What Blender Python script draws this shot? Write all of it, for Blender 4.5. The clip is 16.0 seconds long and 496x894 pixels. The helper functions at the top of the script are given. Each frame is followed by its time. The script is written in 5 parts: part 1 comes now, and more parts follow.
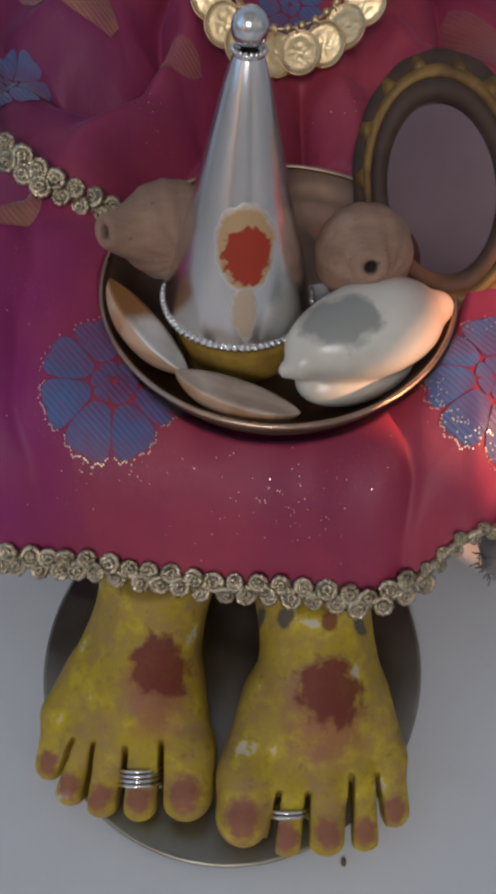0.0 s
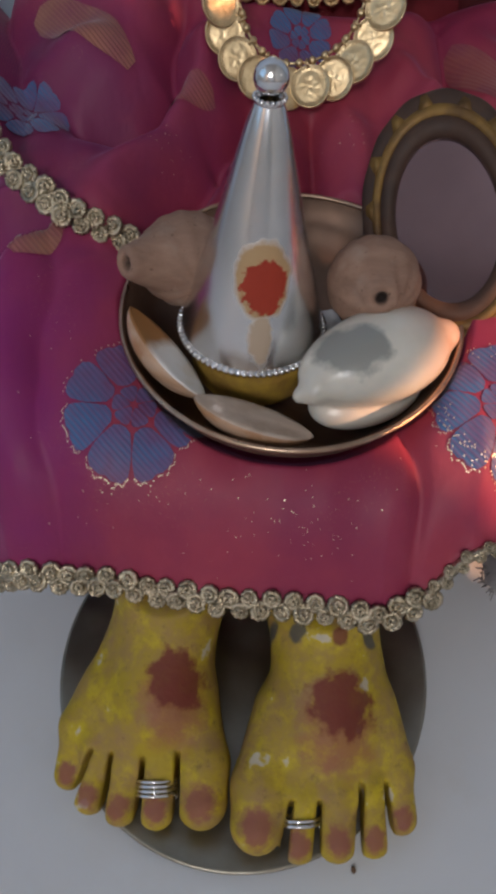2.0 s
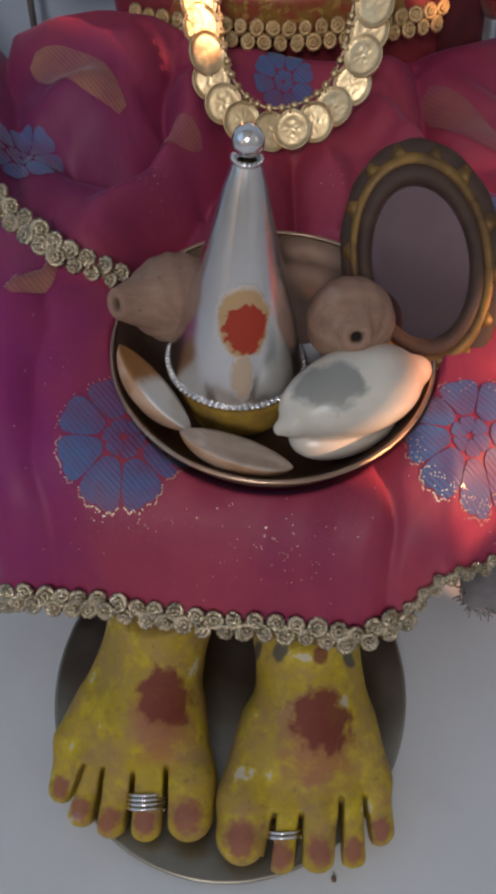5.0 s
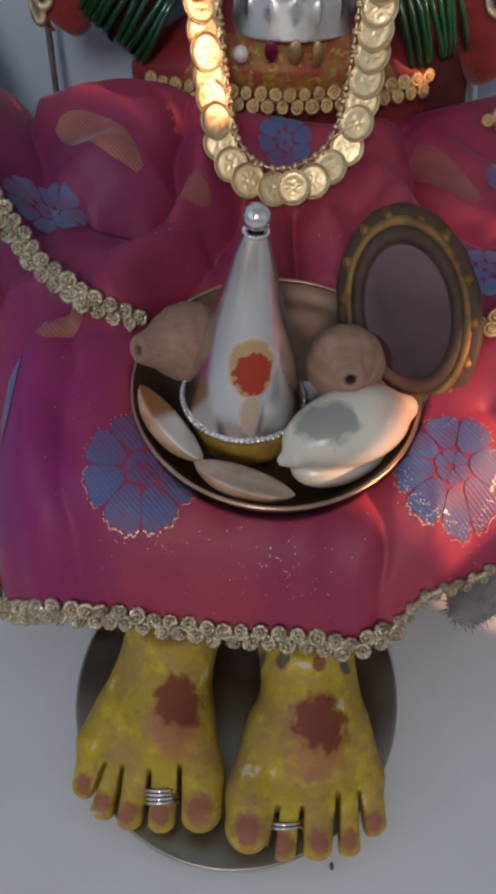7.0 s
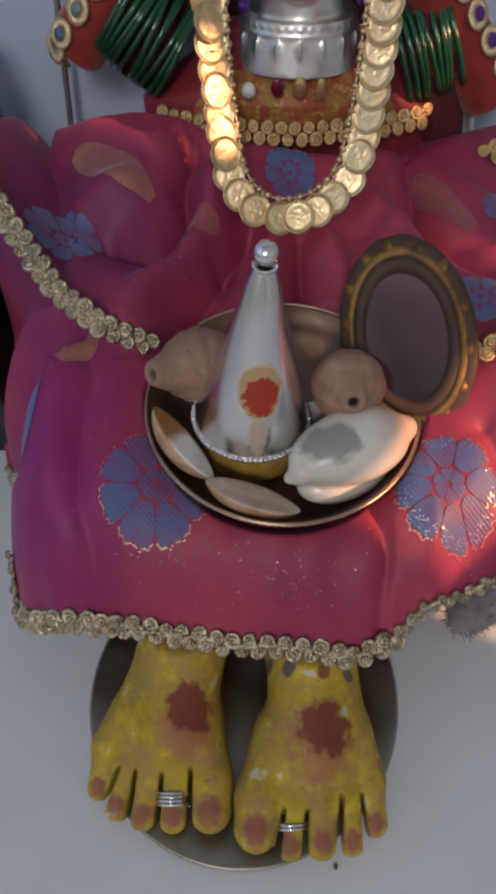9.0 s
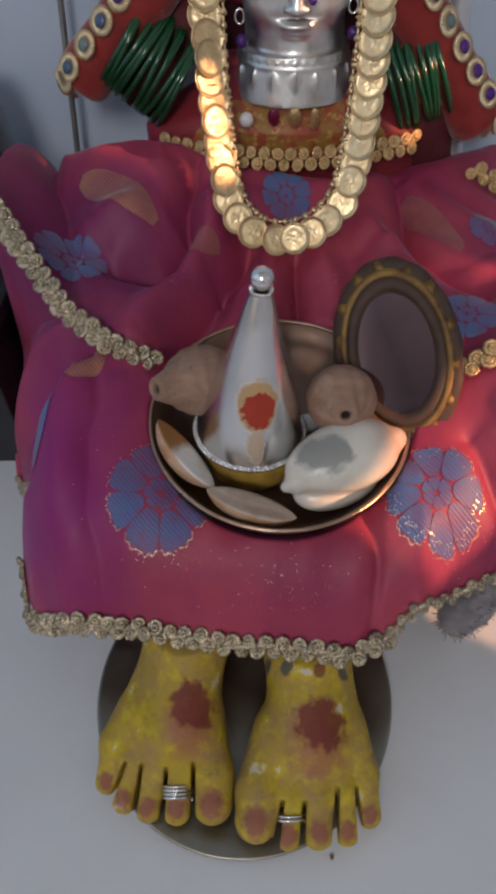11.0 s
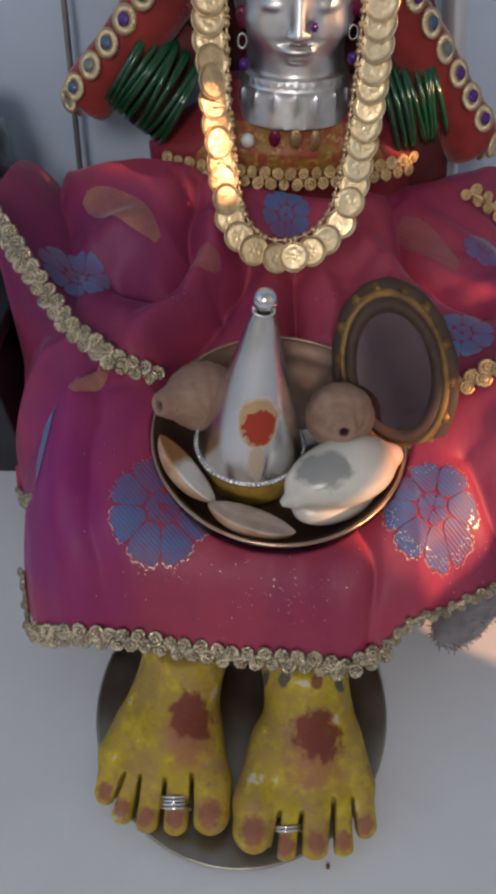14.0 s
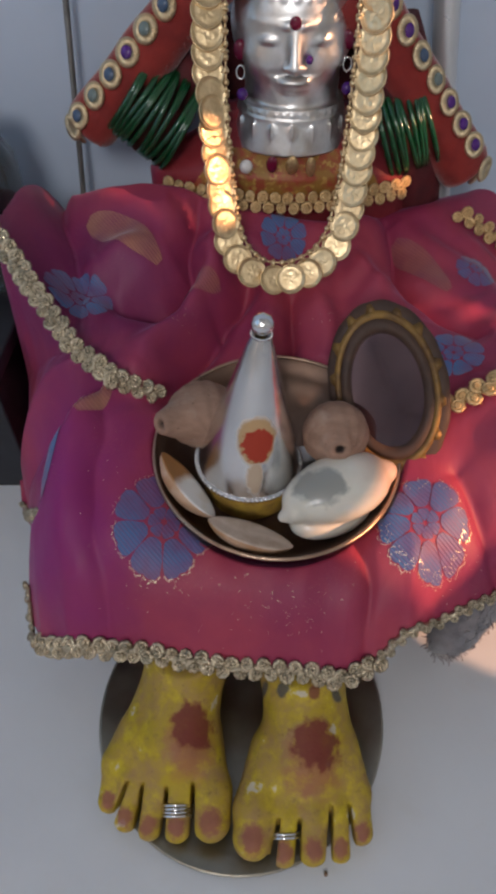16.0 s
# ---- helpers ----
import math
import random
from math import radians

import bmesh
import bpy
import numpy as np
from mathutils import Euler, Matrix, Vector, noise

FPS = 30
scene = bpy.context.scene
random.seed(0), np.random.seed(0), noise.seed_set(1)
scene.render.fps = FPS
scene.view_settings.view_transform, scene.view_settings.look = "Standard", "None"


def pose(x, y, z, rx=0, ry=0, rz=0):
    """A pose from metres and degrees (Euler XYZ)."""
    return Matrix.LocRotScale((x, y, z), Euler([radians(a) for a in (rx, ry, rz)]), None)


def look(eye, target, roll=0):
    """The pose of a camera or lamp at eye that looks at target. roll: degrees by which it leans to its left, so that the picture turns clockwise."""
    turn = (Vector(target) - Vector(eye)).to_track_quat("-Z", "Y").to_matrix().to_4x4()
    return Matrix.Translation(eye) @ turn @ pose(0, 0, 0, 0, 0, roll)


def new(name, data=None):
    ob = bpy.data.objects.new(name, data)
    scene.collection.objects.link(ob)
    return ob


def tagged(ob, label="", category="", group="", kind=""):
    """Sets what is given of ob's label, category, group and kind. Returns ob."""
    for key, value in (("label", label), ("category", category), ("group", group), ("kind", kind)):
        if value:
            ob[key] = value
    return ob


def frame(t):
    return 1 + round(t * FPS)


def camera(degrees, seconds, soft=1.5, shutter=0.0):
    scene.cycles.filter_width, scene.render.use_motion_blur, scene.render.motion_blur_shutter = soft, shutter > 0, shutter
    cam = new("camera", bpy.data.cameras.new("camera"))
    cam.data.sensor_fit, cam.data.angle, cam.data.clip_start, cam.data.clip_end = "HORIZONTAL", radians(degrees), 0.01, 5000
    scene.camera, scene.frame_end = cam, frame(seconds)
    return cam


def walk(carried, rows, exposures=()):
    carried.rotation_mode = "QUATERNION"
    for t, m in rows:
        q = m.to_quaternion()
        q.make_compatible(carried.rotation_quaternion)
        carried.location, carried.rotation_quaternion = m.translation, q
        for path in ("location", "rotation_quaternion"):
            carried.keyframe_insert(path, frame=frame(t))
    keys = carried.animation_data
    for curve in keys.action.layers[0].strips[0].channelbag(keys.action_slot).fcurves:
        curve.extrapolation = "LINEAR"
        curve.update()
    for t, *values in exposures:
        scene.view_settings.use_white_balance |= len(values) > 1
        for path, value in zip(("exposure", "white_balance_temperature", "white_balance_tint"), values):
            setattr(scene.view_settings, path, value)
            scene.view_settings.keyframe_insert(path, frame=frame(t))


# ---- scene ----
cam = camera(43.2, 16.0, soft=4.1)
PATH = [
    (0, (0.0117, 0.0048, 0.2940), (-0.0472, 1.2191, -1.2942), -1.93),
    (0.5, (0.0123, 0.0042, 0.2987), (-0.0474, 1.2259, -1.2837), -1.75),
    (1, (0.0141, 0.0034, 0.3016), (-0.0331, 1.2238, -1.2822), -1.46),
    (1.5, (0.0121, 0.0020, 0.3013), (-0.0430, 1.2181, -1.2856), -1.97),
    (2, (0.0045, 0.0041, 0.3055), (-0.0402, 1.2310, -1.2734), -1.26),
    (2.5, (0.0067, 0.0050, 0.3039), (-0.0373, 1.2286, -1.2774), -1.25),
    (3, (0.0111, 0.0057, 0.3038), (-0.0402, 1.2330, -1.2745), -1.93),
    (3.5, (0.0111, 0.0050, 0.3098), (-0.0288, 1.2366, -1.2656), -1.37),
    (4, (0.0113, 0.0045, 0.3124), (-0.0281, 1.2349, -1.2639), -1.35),
    (6.5, (0.0088, -0.0042, 0.3462), (-0.0399, 1.2609, -1.2020), -1.28),
    (7, (0.0075, -0.0095, 0.3518), (-0.0261, 1.2600, -1.1933), -0.93),
    (7.5, (0.0076, -0.0125, 0.3556), (-0.0444, 1.2608, -1.1858), -1.66),
    (8, (0.0030, -0.0129, 0.3611), (-0.0444, 1.2666, -1.1753), -1.26),
    (8.5, (0.0050, -0.0161, 0.3658), (-0.0419, 1.2685, -1.1664), -1.42),
    (9, (0.0046, -0.0154, 0.3675), (-0.0339, 1.2717, -1.1629), -1.03),
    (9.5, (0.0069, -0.0161, 0.3690), (-0.0388, 1.2706, -1.1615), -1.48),
    (12, (0.0055, -0.0296, 0.3907), (-0.0385, 1.2875, -1.1138), -1.41),
    (12.5, (-0.0004, -0.0279, 0.3919), (-0.0324, 1.2905, -1.1116), -0.55),
    (13, (0.0026, -0.0268, 0.3902), (-0.0266, 1.2898, -1.1150), -0.59),
    (13.5, (0.0016, -0.0255, 0.3902), (-0.0382, 1.2896, -1.1161), -0.80),
    (14, (0.0023, -0.0263, 0.3905), (-0.0169, 1.2930, -1.1126), -0.18),
    (14.5, (0.0050, -0.0278, 0.3932), (-0.0325, 1.2959, -1.1056), -0.92),
    (15, (0.0022, -0.0299, 0.3968), (-0.0283, 1.3002, -1.0965), -0.64),
    (15.5, (0.0042, -0.0324, 0.4008), (-0.0307, 1.3051, -1.0857), -0.88),
    (16, (0.0029, -0.0306, 0.4016), (-0.0157, 1.3108, -1.0817), -0.28),
]
walk(cam, [(t, look(eye, target, roll)) for t, eye, target, roll in PATH], exposures=[(0.0, -0.05), (8.0, 0.0), (16.0, 0.09)])

# ---- world, sun, large lights ----
world = bpy.data.worlds.new("sky")
scene.world = world
world.use_nodes = True
wn = world.node_tree
sky = wn.nodes.new("ShaderNodeTexSky")
sky.sky_type, sky.sun_disc = "NISHITA", False
TO_SUN = Vector((0.80, -0.40, 0.45)).normalized()
sky.sun_elevation = math.asin(TO_SUN.z)
sky.sun_rotation = math.atan2(TO_SUN.x, TO_SUN.y)
wn.nodes["Background"].inputs["Strength"].default_value = 0.12
wn.links.new(sky.outputs[0], wn.nodes["Background"].inputs["Color"])

sun = new("sun", bpy.data.lights.new("sun", "SUN"))
sun.data.energy, sun.data.angle, sun.data.color = 5.0, radians(0.6), (1.0, 0.50, 0.27)
sun.matrix_world = look(TO_SUN * 3, (0, 0, 0))


def area_lamp(name, centre, aim, width, height, watts, colour):
    lamp = new(name, bpy.data.lights.new(name, "AREA"))
    lamp.data.shape, lamp.data.size, lamp.data.size_y = "RECTANGLE", width, height
    lamp.data.energy, lamp.data.color = watts, colour
    lamp.matrix_world = look(centre, aim)
    return lamp


area_lamp("window_light", (-1.29, -0.35, 1.25), (0.0, -0.35, 0.75), 1.1, 1.3, 2.35, (0.53, 0.77, 1.0))
# added fill lamp that brightens upright surfaces from the front
area_lamp("front_fill_light", (-0.30, -1.94, 1.62), (-0.1, 0.0, 0.4), 0.6, 0.6, 18.0, (1.0, 0.955, 0.925))


# ---- materials ----
def socket(node, name, value):
    if name in node.inputs:
        node.inputs[name].default_value = value


class Mix:
    """A node material with an object-space position and helpers."""

    def __init__(self, name, rough=0.5, metal=0.0, **more):
        self.m = bpy.data.materials.new(name)
        self.m.use_nodes = True
        self.t = self.m.node_tree
        self.b = self.t.nodes["Principled BSDF"]
        socket(self.b, "Roughness", rough)
        socket(self.b, "Metallic", metal)
        for key, value in more.items():
            socket(self.b, key.replace("_", " "), value)
        self.pos = self.t.nodes.new("ShaderNodeTexCoord").outputs["Object"]

    def link(self, a, b):
        self.t.links.new(a, b)

    def noise(self, scale, detail=4.0, vector=None, stretch=None, kind="noise", rough=0.55):
        v = vector or self.pos
        if stretch:
            mp = self.t.nodes.new("ShaderNodeMapping")
            mp.inputs["Scale"].default_value = stretch
            self.link(v, mp.inputs["Vector"])
            v = mp.outputs[0]
        if kind == "voronoi":
            n = self.t.nodes.new("ShaderNodeTexVoronoi")
            n.inputs["Scale"].default_value = scale
        else:
            n = self.t.nodes.new("ShaderNodeTexNoise")
            n.inputs["Scale"].default_value, n.inputs["Detail"].default_value = scale, detail
            n.inputs["Roughness"].default_value = rough
        self.link(v, n.inputs["Vector"])
        return n.outputs[0]

    def bands(self, scale, direction=(1, 0, 0), distortion=0.0):
        mp = self.t.nodes.new("ShaderNodeMapping")
        mp.inputs["Scale"].default_value = direction
        self.link(self.pos, mp.inputs["Vector"])
        n = self.t.nodes.new("ShaderNodeTexWave")
        n.wave_type, n.bands_direction = "BANDS", "DIAGONAL"
        n.inputs["Scale"].default_value, n.inputs["Distortion"].default_value = scale, distortion
        n.inputs["Detail"].default_value = 1.0
        self.link(mp.outputs[0], n.inputs["Vector"])
        return n.outputs["Fac"]

    def steps(self, value, lo, hi, a=0.0, b=1.0):
        n = self.t.nodes.new("ShaderNodeMapRange")
        n.inputs["From Min"].default_value, n.inputs["From Max"].default_value = lo, hi
        n.inputs["To Min"].default_value, n.inputs["To Max"].default_value = a, b
        self.link(value, n.inputs["Value"])
        return n.outputs[0]

    def math(self, op, a, b):
        n = self.t.nodes.new("ShaderNodeMath")
        n.operation = op
        for i, v in enumerate((a, b)):
            if isinstance(v, (int, float)):
                n.inputs[i].default_value = v
            else:
                self.link(v, n.inputs[i])
        return n.outputs[0]

    def blend(self, fac, a, b):
        n = self.t.nodes.new("ShaderNodeMix")
        n.data_type = "RGBA"
        if isinstance(fac, (int, float)):
            n.inputs[0].default_value = fac
        else:
            self.link(fac, n.inputs[0])
        for i, v in ((6, a), (7, b)):
            if isinstance(v, tuple):
                n.inputs[i].default_value = (*v, 1.0)
            else:
                self.link(v, n.inputs[i])
        return n.outputs[2]

    def near(self, centre, radii, inner, outer, wobble=0.0, wobble_scale=300.0):
        """1 inside an ellipsoid round centre, 0 outside; its edge is ragged by wobble."""
        mp = self.t.nodes.new("ShaderNodeMapping")
        mp.vector_type = "POINT"
        s = [1.0 / r for r in radii]
        mp.inputs["Scale"].default_value = s
        mp.inputs["Location"].default_value = [-c * k for c, k in zip(centre, s)]
        self.link(self.pos, mp.inputs["Vector"])
        ln = self.t.nodes.new("ShaderNodeVectorMath")
        ln.operation = "LENGTH"
        self.link(mp.outputs[0], ln.inputs[0])
        d = ln.outputs["Value"]
        if wobble:
            nz = self.noise(wobble_scale, 3.0)
            d = self.math("ADD", d, self.math("MULTIPLY", self.math("SUBTRACT", nz, 0.5), wobble * 2))
        return self.steps(d, inner, outer, 1.0, 0.0)

    def colour(self, value):
        if isinstance(value, tuple):
            self.b.inputs["Base Color"].default_value = (*value, 1.0)
        else:
            self.link(value, self.b.inputs["Base Color"])
        return self

    def rough(self, value):
        self.link(value, self.b.inputs["Roughness"])
        return self

    def metal(self, value):
        self.link(value, self.b.inputs["Metallic"])
        return self

    def bump(self, value, strength=0.3, distance=0.0005):
        n = self.t.nodes.new("ShaderNodeBump")
        n.inputs["Strength"].default_value, n.inputs["Distance"].default_value = strength, distance
        self.link(value, n.inputs["Height"])
        old = self.b.inputs["Normal"]
        if old.is_linked:
            self.link(old.links[0].from_socket, n.inputs["Normal"])
        self.link(n.outputs[0], old)
        return self


def plain(name, a, b, scale, rough=0.5, metal=0.0, bump=0.2, grain=600.0, depth=0.0003, rough_to=None, **more):
    """Two tones mixed by noise, roughness that varies, and fine relief."""
    x = Mix(name, rough, metal, **more)
    n = x.noise(scale, 5.0)
    x.colour(x.blend(x.steps(n, 0.35, 0.65), a, b))
    x.rough(x.steps(x.noise(scale * 1.7, 3.0), 0.3, 0.7, rough, rough_to if rough_to is not None else min(1.0, rough + 0.15)))
    if bump:
        x.bump(x.noise(grain, 4.0), bump, depth)
    return x.m


def cloth(name, a, b, zari=0.5):
    """Shot silk: two tones in soft clouds, fine warp and weft, gold thread flecks."""
    x = Mix(name, 0.50, 0.0, Sheen_Weight=0.18, Sheen_Roughness=0.35, Specular_IOR_Level=0.35)
    socket(x.b, "Sheen Tint", (0.75, 0.45, 0.85, 1.0))
    base = x.blend(x.steps(x.noise(16.0, 4.0), 0.38, 0.64), a, b)
    # purple shot-silk sheen of the left fold, painted in place
    sheen_shade = x.near((-0.125, -0.055, 0.10), (0.062, 0.11, 0.10), 0.35, 1.0, 0.25, 40.0)
    base = x.blend(x.math("MULTIPLY", sheen_shade, 0.92), base, (0.205, 0.004, 0.150))
    # fold shade at the upper left, put into the colour as dark purple
    sheen_shade = x.near((-0.125, 0.055, 0.175), (0.115, 0.095, 0.085), 0.35, 1.0, 0.3, 40.0)
    base = x.blend(x.math("MULTIPLY", sheen_shade, 0.85), base, (0.150, 0.010, 0.095))
    weave = x.bands(900.0, (1.0, 0.15, 0.15))
    base = x.blend(x.steps(weave, 0.0, 1.0, 0.0, 0.12), base, (0.62, 0.16, 0.16))
    cells = x.noise(1100.0, kind="voronoi", stretch=(1.0, 0.55, 0.55))
    region = x.steps(x.noise(30.0, 2.0), 0.52, 0.64)
    fleck = x.math("MULTIPLY", x.steps(cells, 0.16, 0.10), x.math("MULTIPLY", region, zari))
    x.colour(x.blend(fleck, base, (0.90, 0.62, 0.32)))
    x.metal(fleck)
    x.bump(weave, 0.25, 0.00012)
    x.bump(x.noise(60.0, 4.0, stretch=(1.0, 0.45, 0.6)), 0.45, 0.0018)
    return x.m


def marble():
    x = Mix("marble", 0.3, 0.0, Specular_IOR_Level=0.35)
    n = x.noise(6.0, 8.0)
    vein = x.steps(x.noise(3.0, 9.0, rough=0.7), 0.495, 0.505)
    base = x.blend(x.steps(n, 0.3, 0.7), (0.70, 0.72, 0.755), (0.61, 0.63, 0.67))
    base = x.blend(x.math("MULTIPLY", vein, 0.03), base, (0.5, 0.5, 0.52))
    grime = x.steps(x.noise(25.0, 6.0, rough=0.7), 0.55, 0.8, 0.0, 0.3)
    x.colour(x.blend(grime, base, (0.58, 0.56, 0.52)))
    x.rough(x.steps(x.noise(12.0, 5.0), 0.3, 0.7, 0.28, 0.5))
    x.bump(x.noise(120.0, 4.0), 0.05, 0.0004)
    return x.m


MARBLE = marble()
WALL = plain("painted_wall", (0.52, 0.60, 0.73), (0.46, 0.54, 0.67), 5.0, 0.6, bump=0.1, grain=150.0)
ROOM = plain("room_plaster", (0.62, 0.60, 0.57), (0.55, 0.53, 0.51), 3.0, 0.8, bump=0.1, grain=80.0)
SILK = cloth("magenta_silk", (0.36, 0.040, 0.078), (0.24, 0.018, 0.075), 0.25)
BLOUSE = cloth("crimson_silk", (0.25, 0.018, 0.027), (0.16, 0.012, 0.020), 0.4)
VELVET = plain("red_velvet", (0.29, 0.024, 0.018), (0.20, 0.015, 0.013), 60.0, 0.75, bump=0.5, grain=900.0, depth=0.0006, Sheen_Weight=0.6, Sheen_Roughness=0.4)
SILVER = plain("silver", (0.82, 0.82, 0.83), (0.68, 0.67, 0.66), 70.0, 0.16, 1.0, bump=0.06, grain=260.0, rough_to=0.30)
SILVER_MASK = plain("embossed_silver", (0.84, 0.84, 0.84), (0.66, 0.65, 0.63), 90.0, 0.32, 1.0, bump=0.18, grain=420.0, rough_to=0.46)
GOLD = plain("gold_plate", (0.82, 0.65, 0.40), (0.66, 0.50, 0.29), 160.0, 0.34, 1.0, bump=0.45, grain=520.0, depth=0.0004, rough_to=0.5)
COPPER = plain("aged_copper", (0.22, 0.135, 0.095), (0.15, 0.090, 0.066), 45.0, 0.36, 0.7, bump=0.12, grain=350.0, rough_to=0.5)
COPPER_RIM = plain("worn_copper_rim", (0.56, 0.40, 0.29), (0.40, 0.27, 0.20), 80.0, 0.26, 1.0, bump=0.15, grain=500.0)
BRONZE = plain("dull_plate_metal", (0.37, 0.35, 0.30), (0.26, 0.24, 0.20), 30.0, 0.32, 1.0, bump=0.15, grain=300.0, rough_to=0.5)
TURMERIC = plain("turmeric_paste", (0.42, 0.26, 0.03), (0.28, 0.16, 0.03), 120.0, 0.8, bump=0.5, grain=500.0)
WOOD_DARK = plain("carved_dark_wood", (0.075, 0.038, 0.024), (0.04, 0.021, 0.015), 60.0, 0.6, bump=0.4, grain=260.0, depth=0.0006)
WOOD_GILT = plain("rubbed_gilt", (0.26, 0.145, 0.035), (0.10, 0.05, 0.02), 90.0, 0.45, 0.35, bump=0.4, grain=420.0)
GLASS_GREEN = plain("green_glass", (0.008, 0.12, 0.04), (0.004, 0.075, 0.026), 50.0, 0.06, bump=0.0, Transmission_Weight=0.35, Coat_Weight=0.5)
GEM_PURPLE = plain("purple_glass", (0.10, 0.02, 0.22), (0.06, 0.015, 0.16), 100.0, 0.12, bump=0.0)
GEM_BLUE = plain("slate_blue_glass", (0.07, 0.11, 0.19), (0.05, 0.08, 0.14), 100.0, 0.15, bump=0.0)
GEM_GREY = plain("grey_green_glass", (0.17, 0.21, 0.20), (0.11, 0.15, 0.15), 100.0, 0.15, bump=0.0)
GEM_RED = plain("garnet_glass", (0.16, 0.008, 0.035), (0.10, 0.005, 0.03), 100.0, 0.08, bump=0.0)
PEARL = plain("pearl", (0.75, 0.73, 0.70), (0.65, 0.63, 0.62), 300.0, 0.22, bump=0.0, Coat_Weight=0.4)
BLACK = plain("near_black", (0.022, 0.024, 0.032), (0.015, 0.016, 0.022), 30.0, 0.5, bump=0.2, grain=200.0)
FELT = plain("grey_felt", (0.26, 0.25, 0.27), (0.17, 0.16, 0.18), 90.0, 0.95, bump=0.8, grain=900.0, depth=0.001, Sheen_Weight=0.4)
STEEL = plain("white_steel", (0.78, 0.79, 0.80), (0.70, 0.71, 0.73), 20.0, 0.25, 0.6, bump=0.05)
ROD = plain("grey_rod_metal", (0.30, 0.30, 0.29), (0.22, 0.21, 0.20), 60.0, 0.45, 0.7, bump=0.2)
CORK = plain("brown_crust", (0.30, 0.17, 0.09), (0.14, 0.09, 0.06), 110.0, 0.85, bump=0.7, grain=300.0, depth=0.001)
SOOT = plain("dark_grain", (0.03, 0.03, 0.035), (0.07, 0.065, 0.06), 150.0, 0.7, bump=0.5, grain=400.0)


def silver_thread():
    x = Mix("silver_thread", 0.30, 1.0)
    n = x.noise(420.0, 3.0)
    x.colour(x.blend(x.steps(n, 0.3, 0.7), (0.26, 0.215, 0.145), (0.60, 0.52, 0.39)))
    x.rough(x.steps(x.noise(700.0), 0.3, 0.7, 0.20, 0.42))
    x.bump(x.bands(700.0, (1.0, 0.7, 0.4), 2.0), 0.5, 0.0002)
    return x.m


def gold_thread():
    x = Mix("gold_thread", 0.45, 0.8)
    n = x.noise(600.0, 4.0)
    x.colour(x.blend(x.steps(n, 0.3, 0.7), (0.46, 0.30, 0.13), (0.78, 0.57, 0.31)))
    x.bump(x.bands(700.0, (1.0, 0.7, 0.4), 2.0), 0.5, 0.0002)
    return x.m


def woven(name, a, b, thread, metal=0.0, stripe=0.6):
    """Brocade motif: raised float threads in slanting lines."""
    x = Mix(name, 0.5, metal, Sheen_Weight=0.3)
    w = x.bands(240.0, (1.0, 0.75, 0.5), 0.6)
    n = x.noise(90.0, 3.0)
    base = x.blend(x.steps(n, 0.35, 0.65), a, b)
    base = x.blend(x.steps(x.noise(38.0, 3.0), 0.40, 0.66, 0.0, 0.75), base, (0.20, 0.025, 0.09))
    x.colour(x.blend(x.steps(w, 0.45, 0.85, 0.0, stripe), base, thread))
    x.bump(w, 0.5, 0.0003)
    return x.m


CAMPHOR = plain("camphor", (0.60, 0.60, 0.61), (0.50, 0.50, 0.52), 200.0, 0.5, bump=0.3, grain=500.0)
OLIVE = plain("dark_olive_cloth", (0.045, 0.055, 0.025), (0.030, 0.035, 0.018), 60.0, 0.7, bump=0.4, grain=500.0)
MAROON = plain("dark_maroon_cloth", (0.10, 0.008, 0.012), (0.06, 0.006, 0.010), 60.0, 0.7, bump=0.4, grain=500.0)
THREAD = silver_thread()
GOLD_THREAD = gold_thread()
BLUE_MOTIF = woven("blue_brocade", (0.038, 0.145, 0.34), (0.065, 0.11, 0.27), (0.15, 0.08, 0.22))
GOLD_MOTIF = woven("gold_brocade", (0.38, 0.150, 0.105), (0.31, 0.105, 0.085), (0.44, 0.20, 0.13), 0.2, 0.3)
ROSE_MOTIF = woven("rose_brocade", (0.33, 0.085, 0.085), (0.28, 0.065, 0.075), (0.37, 0.12, 0.10), 0.1, 0.3)
ZARI = plain("zari_thread", (0.90, 0.78, 0.62), (0.80, 0.62, 0.44), 500.0, 0.3, 0.9, bump=0.3, grain=1500.0)


def mirror_glass():
    x = Mix("mirror_glass", 0.04, 1.0)
    # mauve reflection put into the tint of the glass
    x.colour(x.blend(x.steps(x.noise(60.0, 4.0), 0.4, 0.7), (0.37, 0.275, 0.33), (0.35, 0.26, 0.31)))
    x.rough(x.steps(x.noise(140.0, 4.0), 0.35, 0.7, 0.05, 0.09))
    return x.m


def clear_glass():
    x = Mix("clear_glass", 0.05, 0.0, Transmission_Weight=0.9)
    x.colour((0.50, 0.55, 0.57))
    return x.m


MIRROR = mirror_glass()
GLASS = clear_glass()


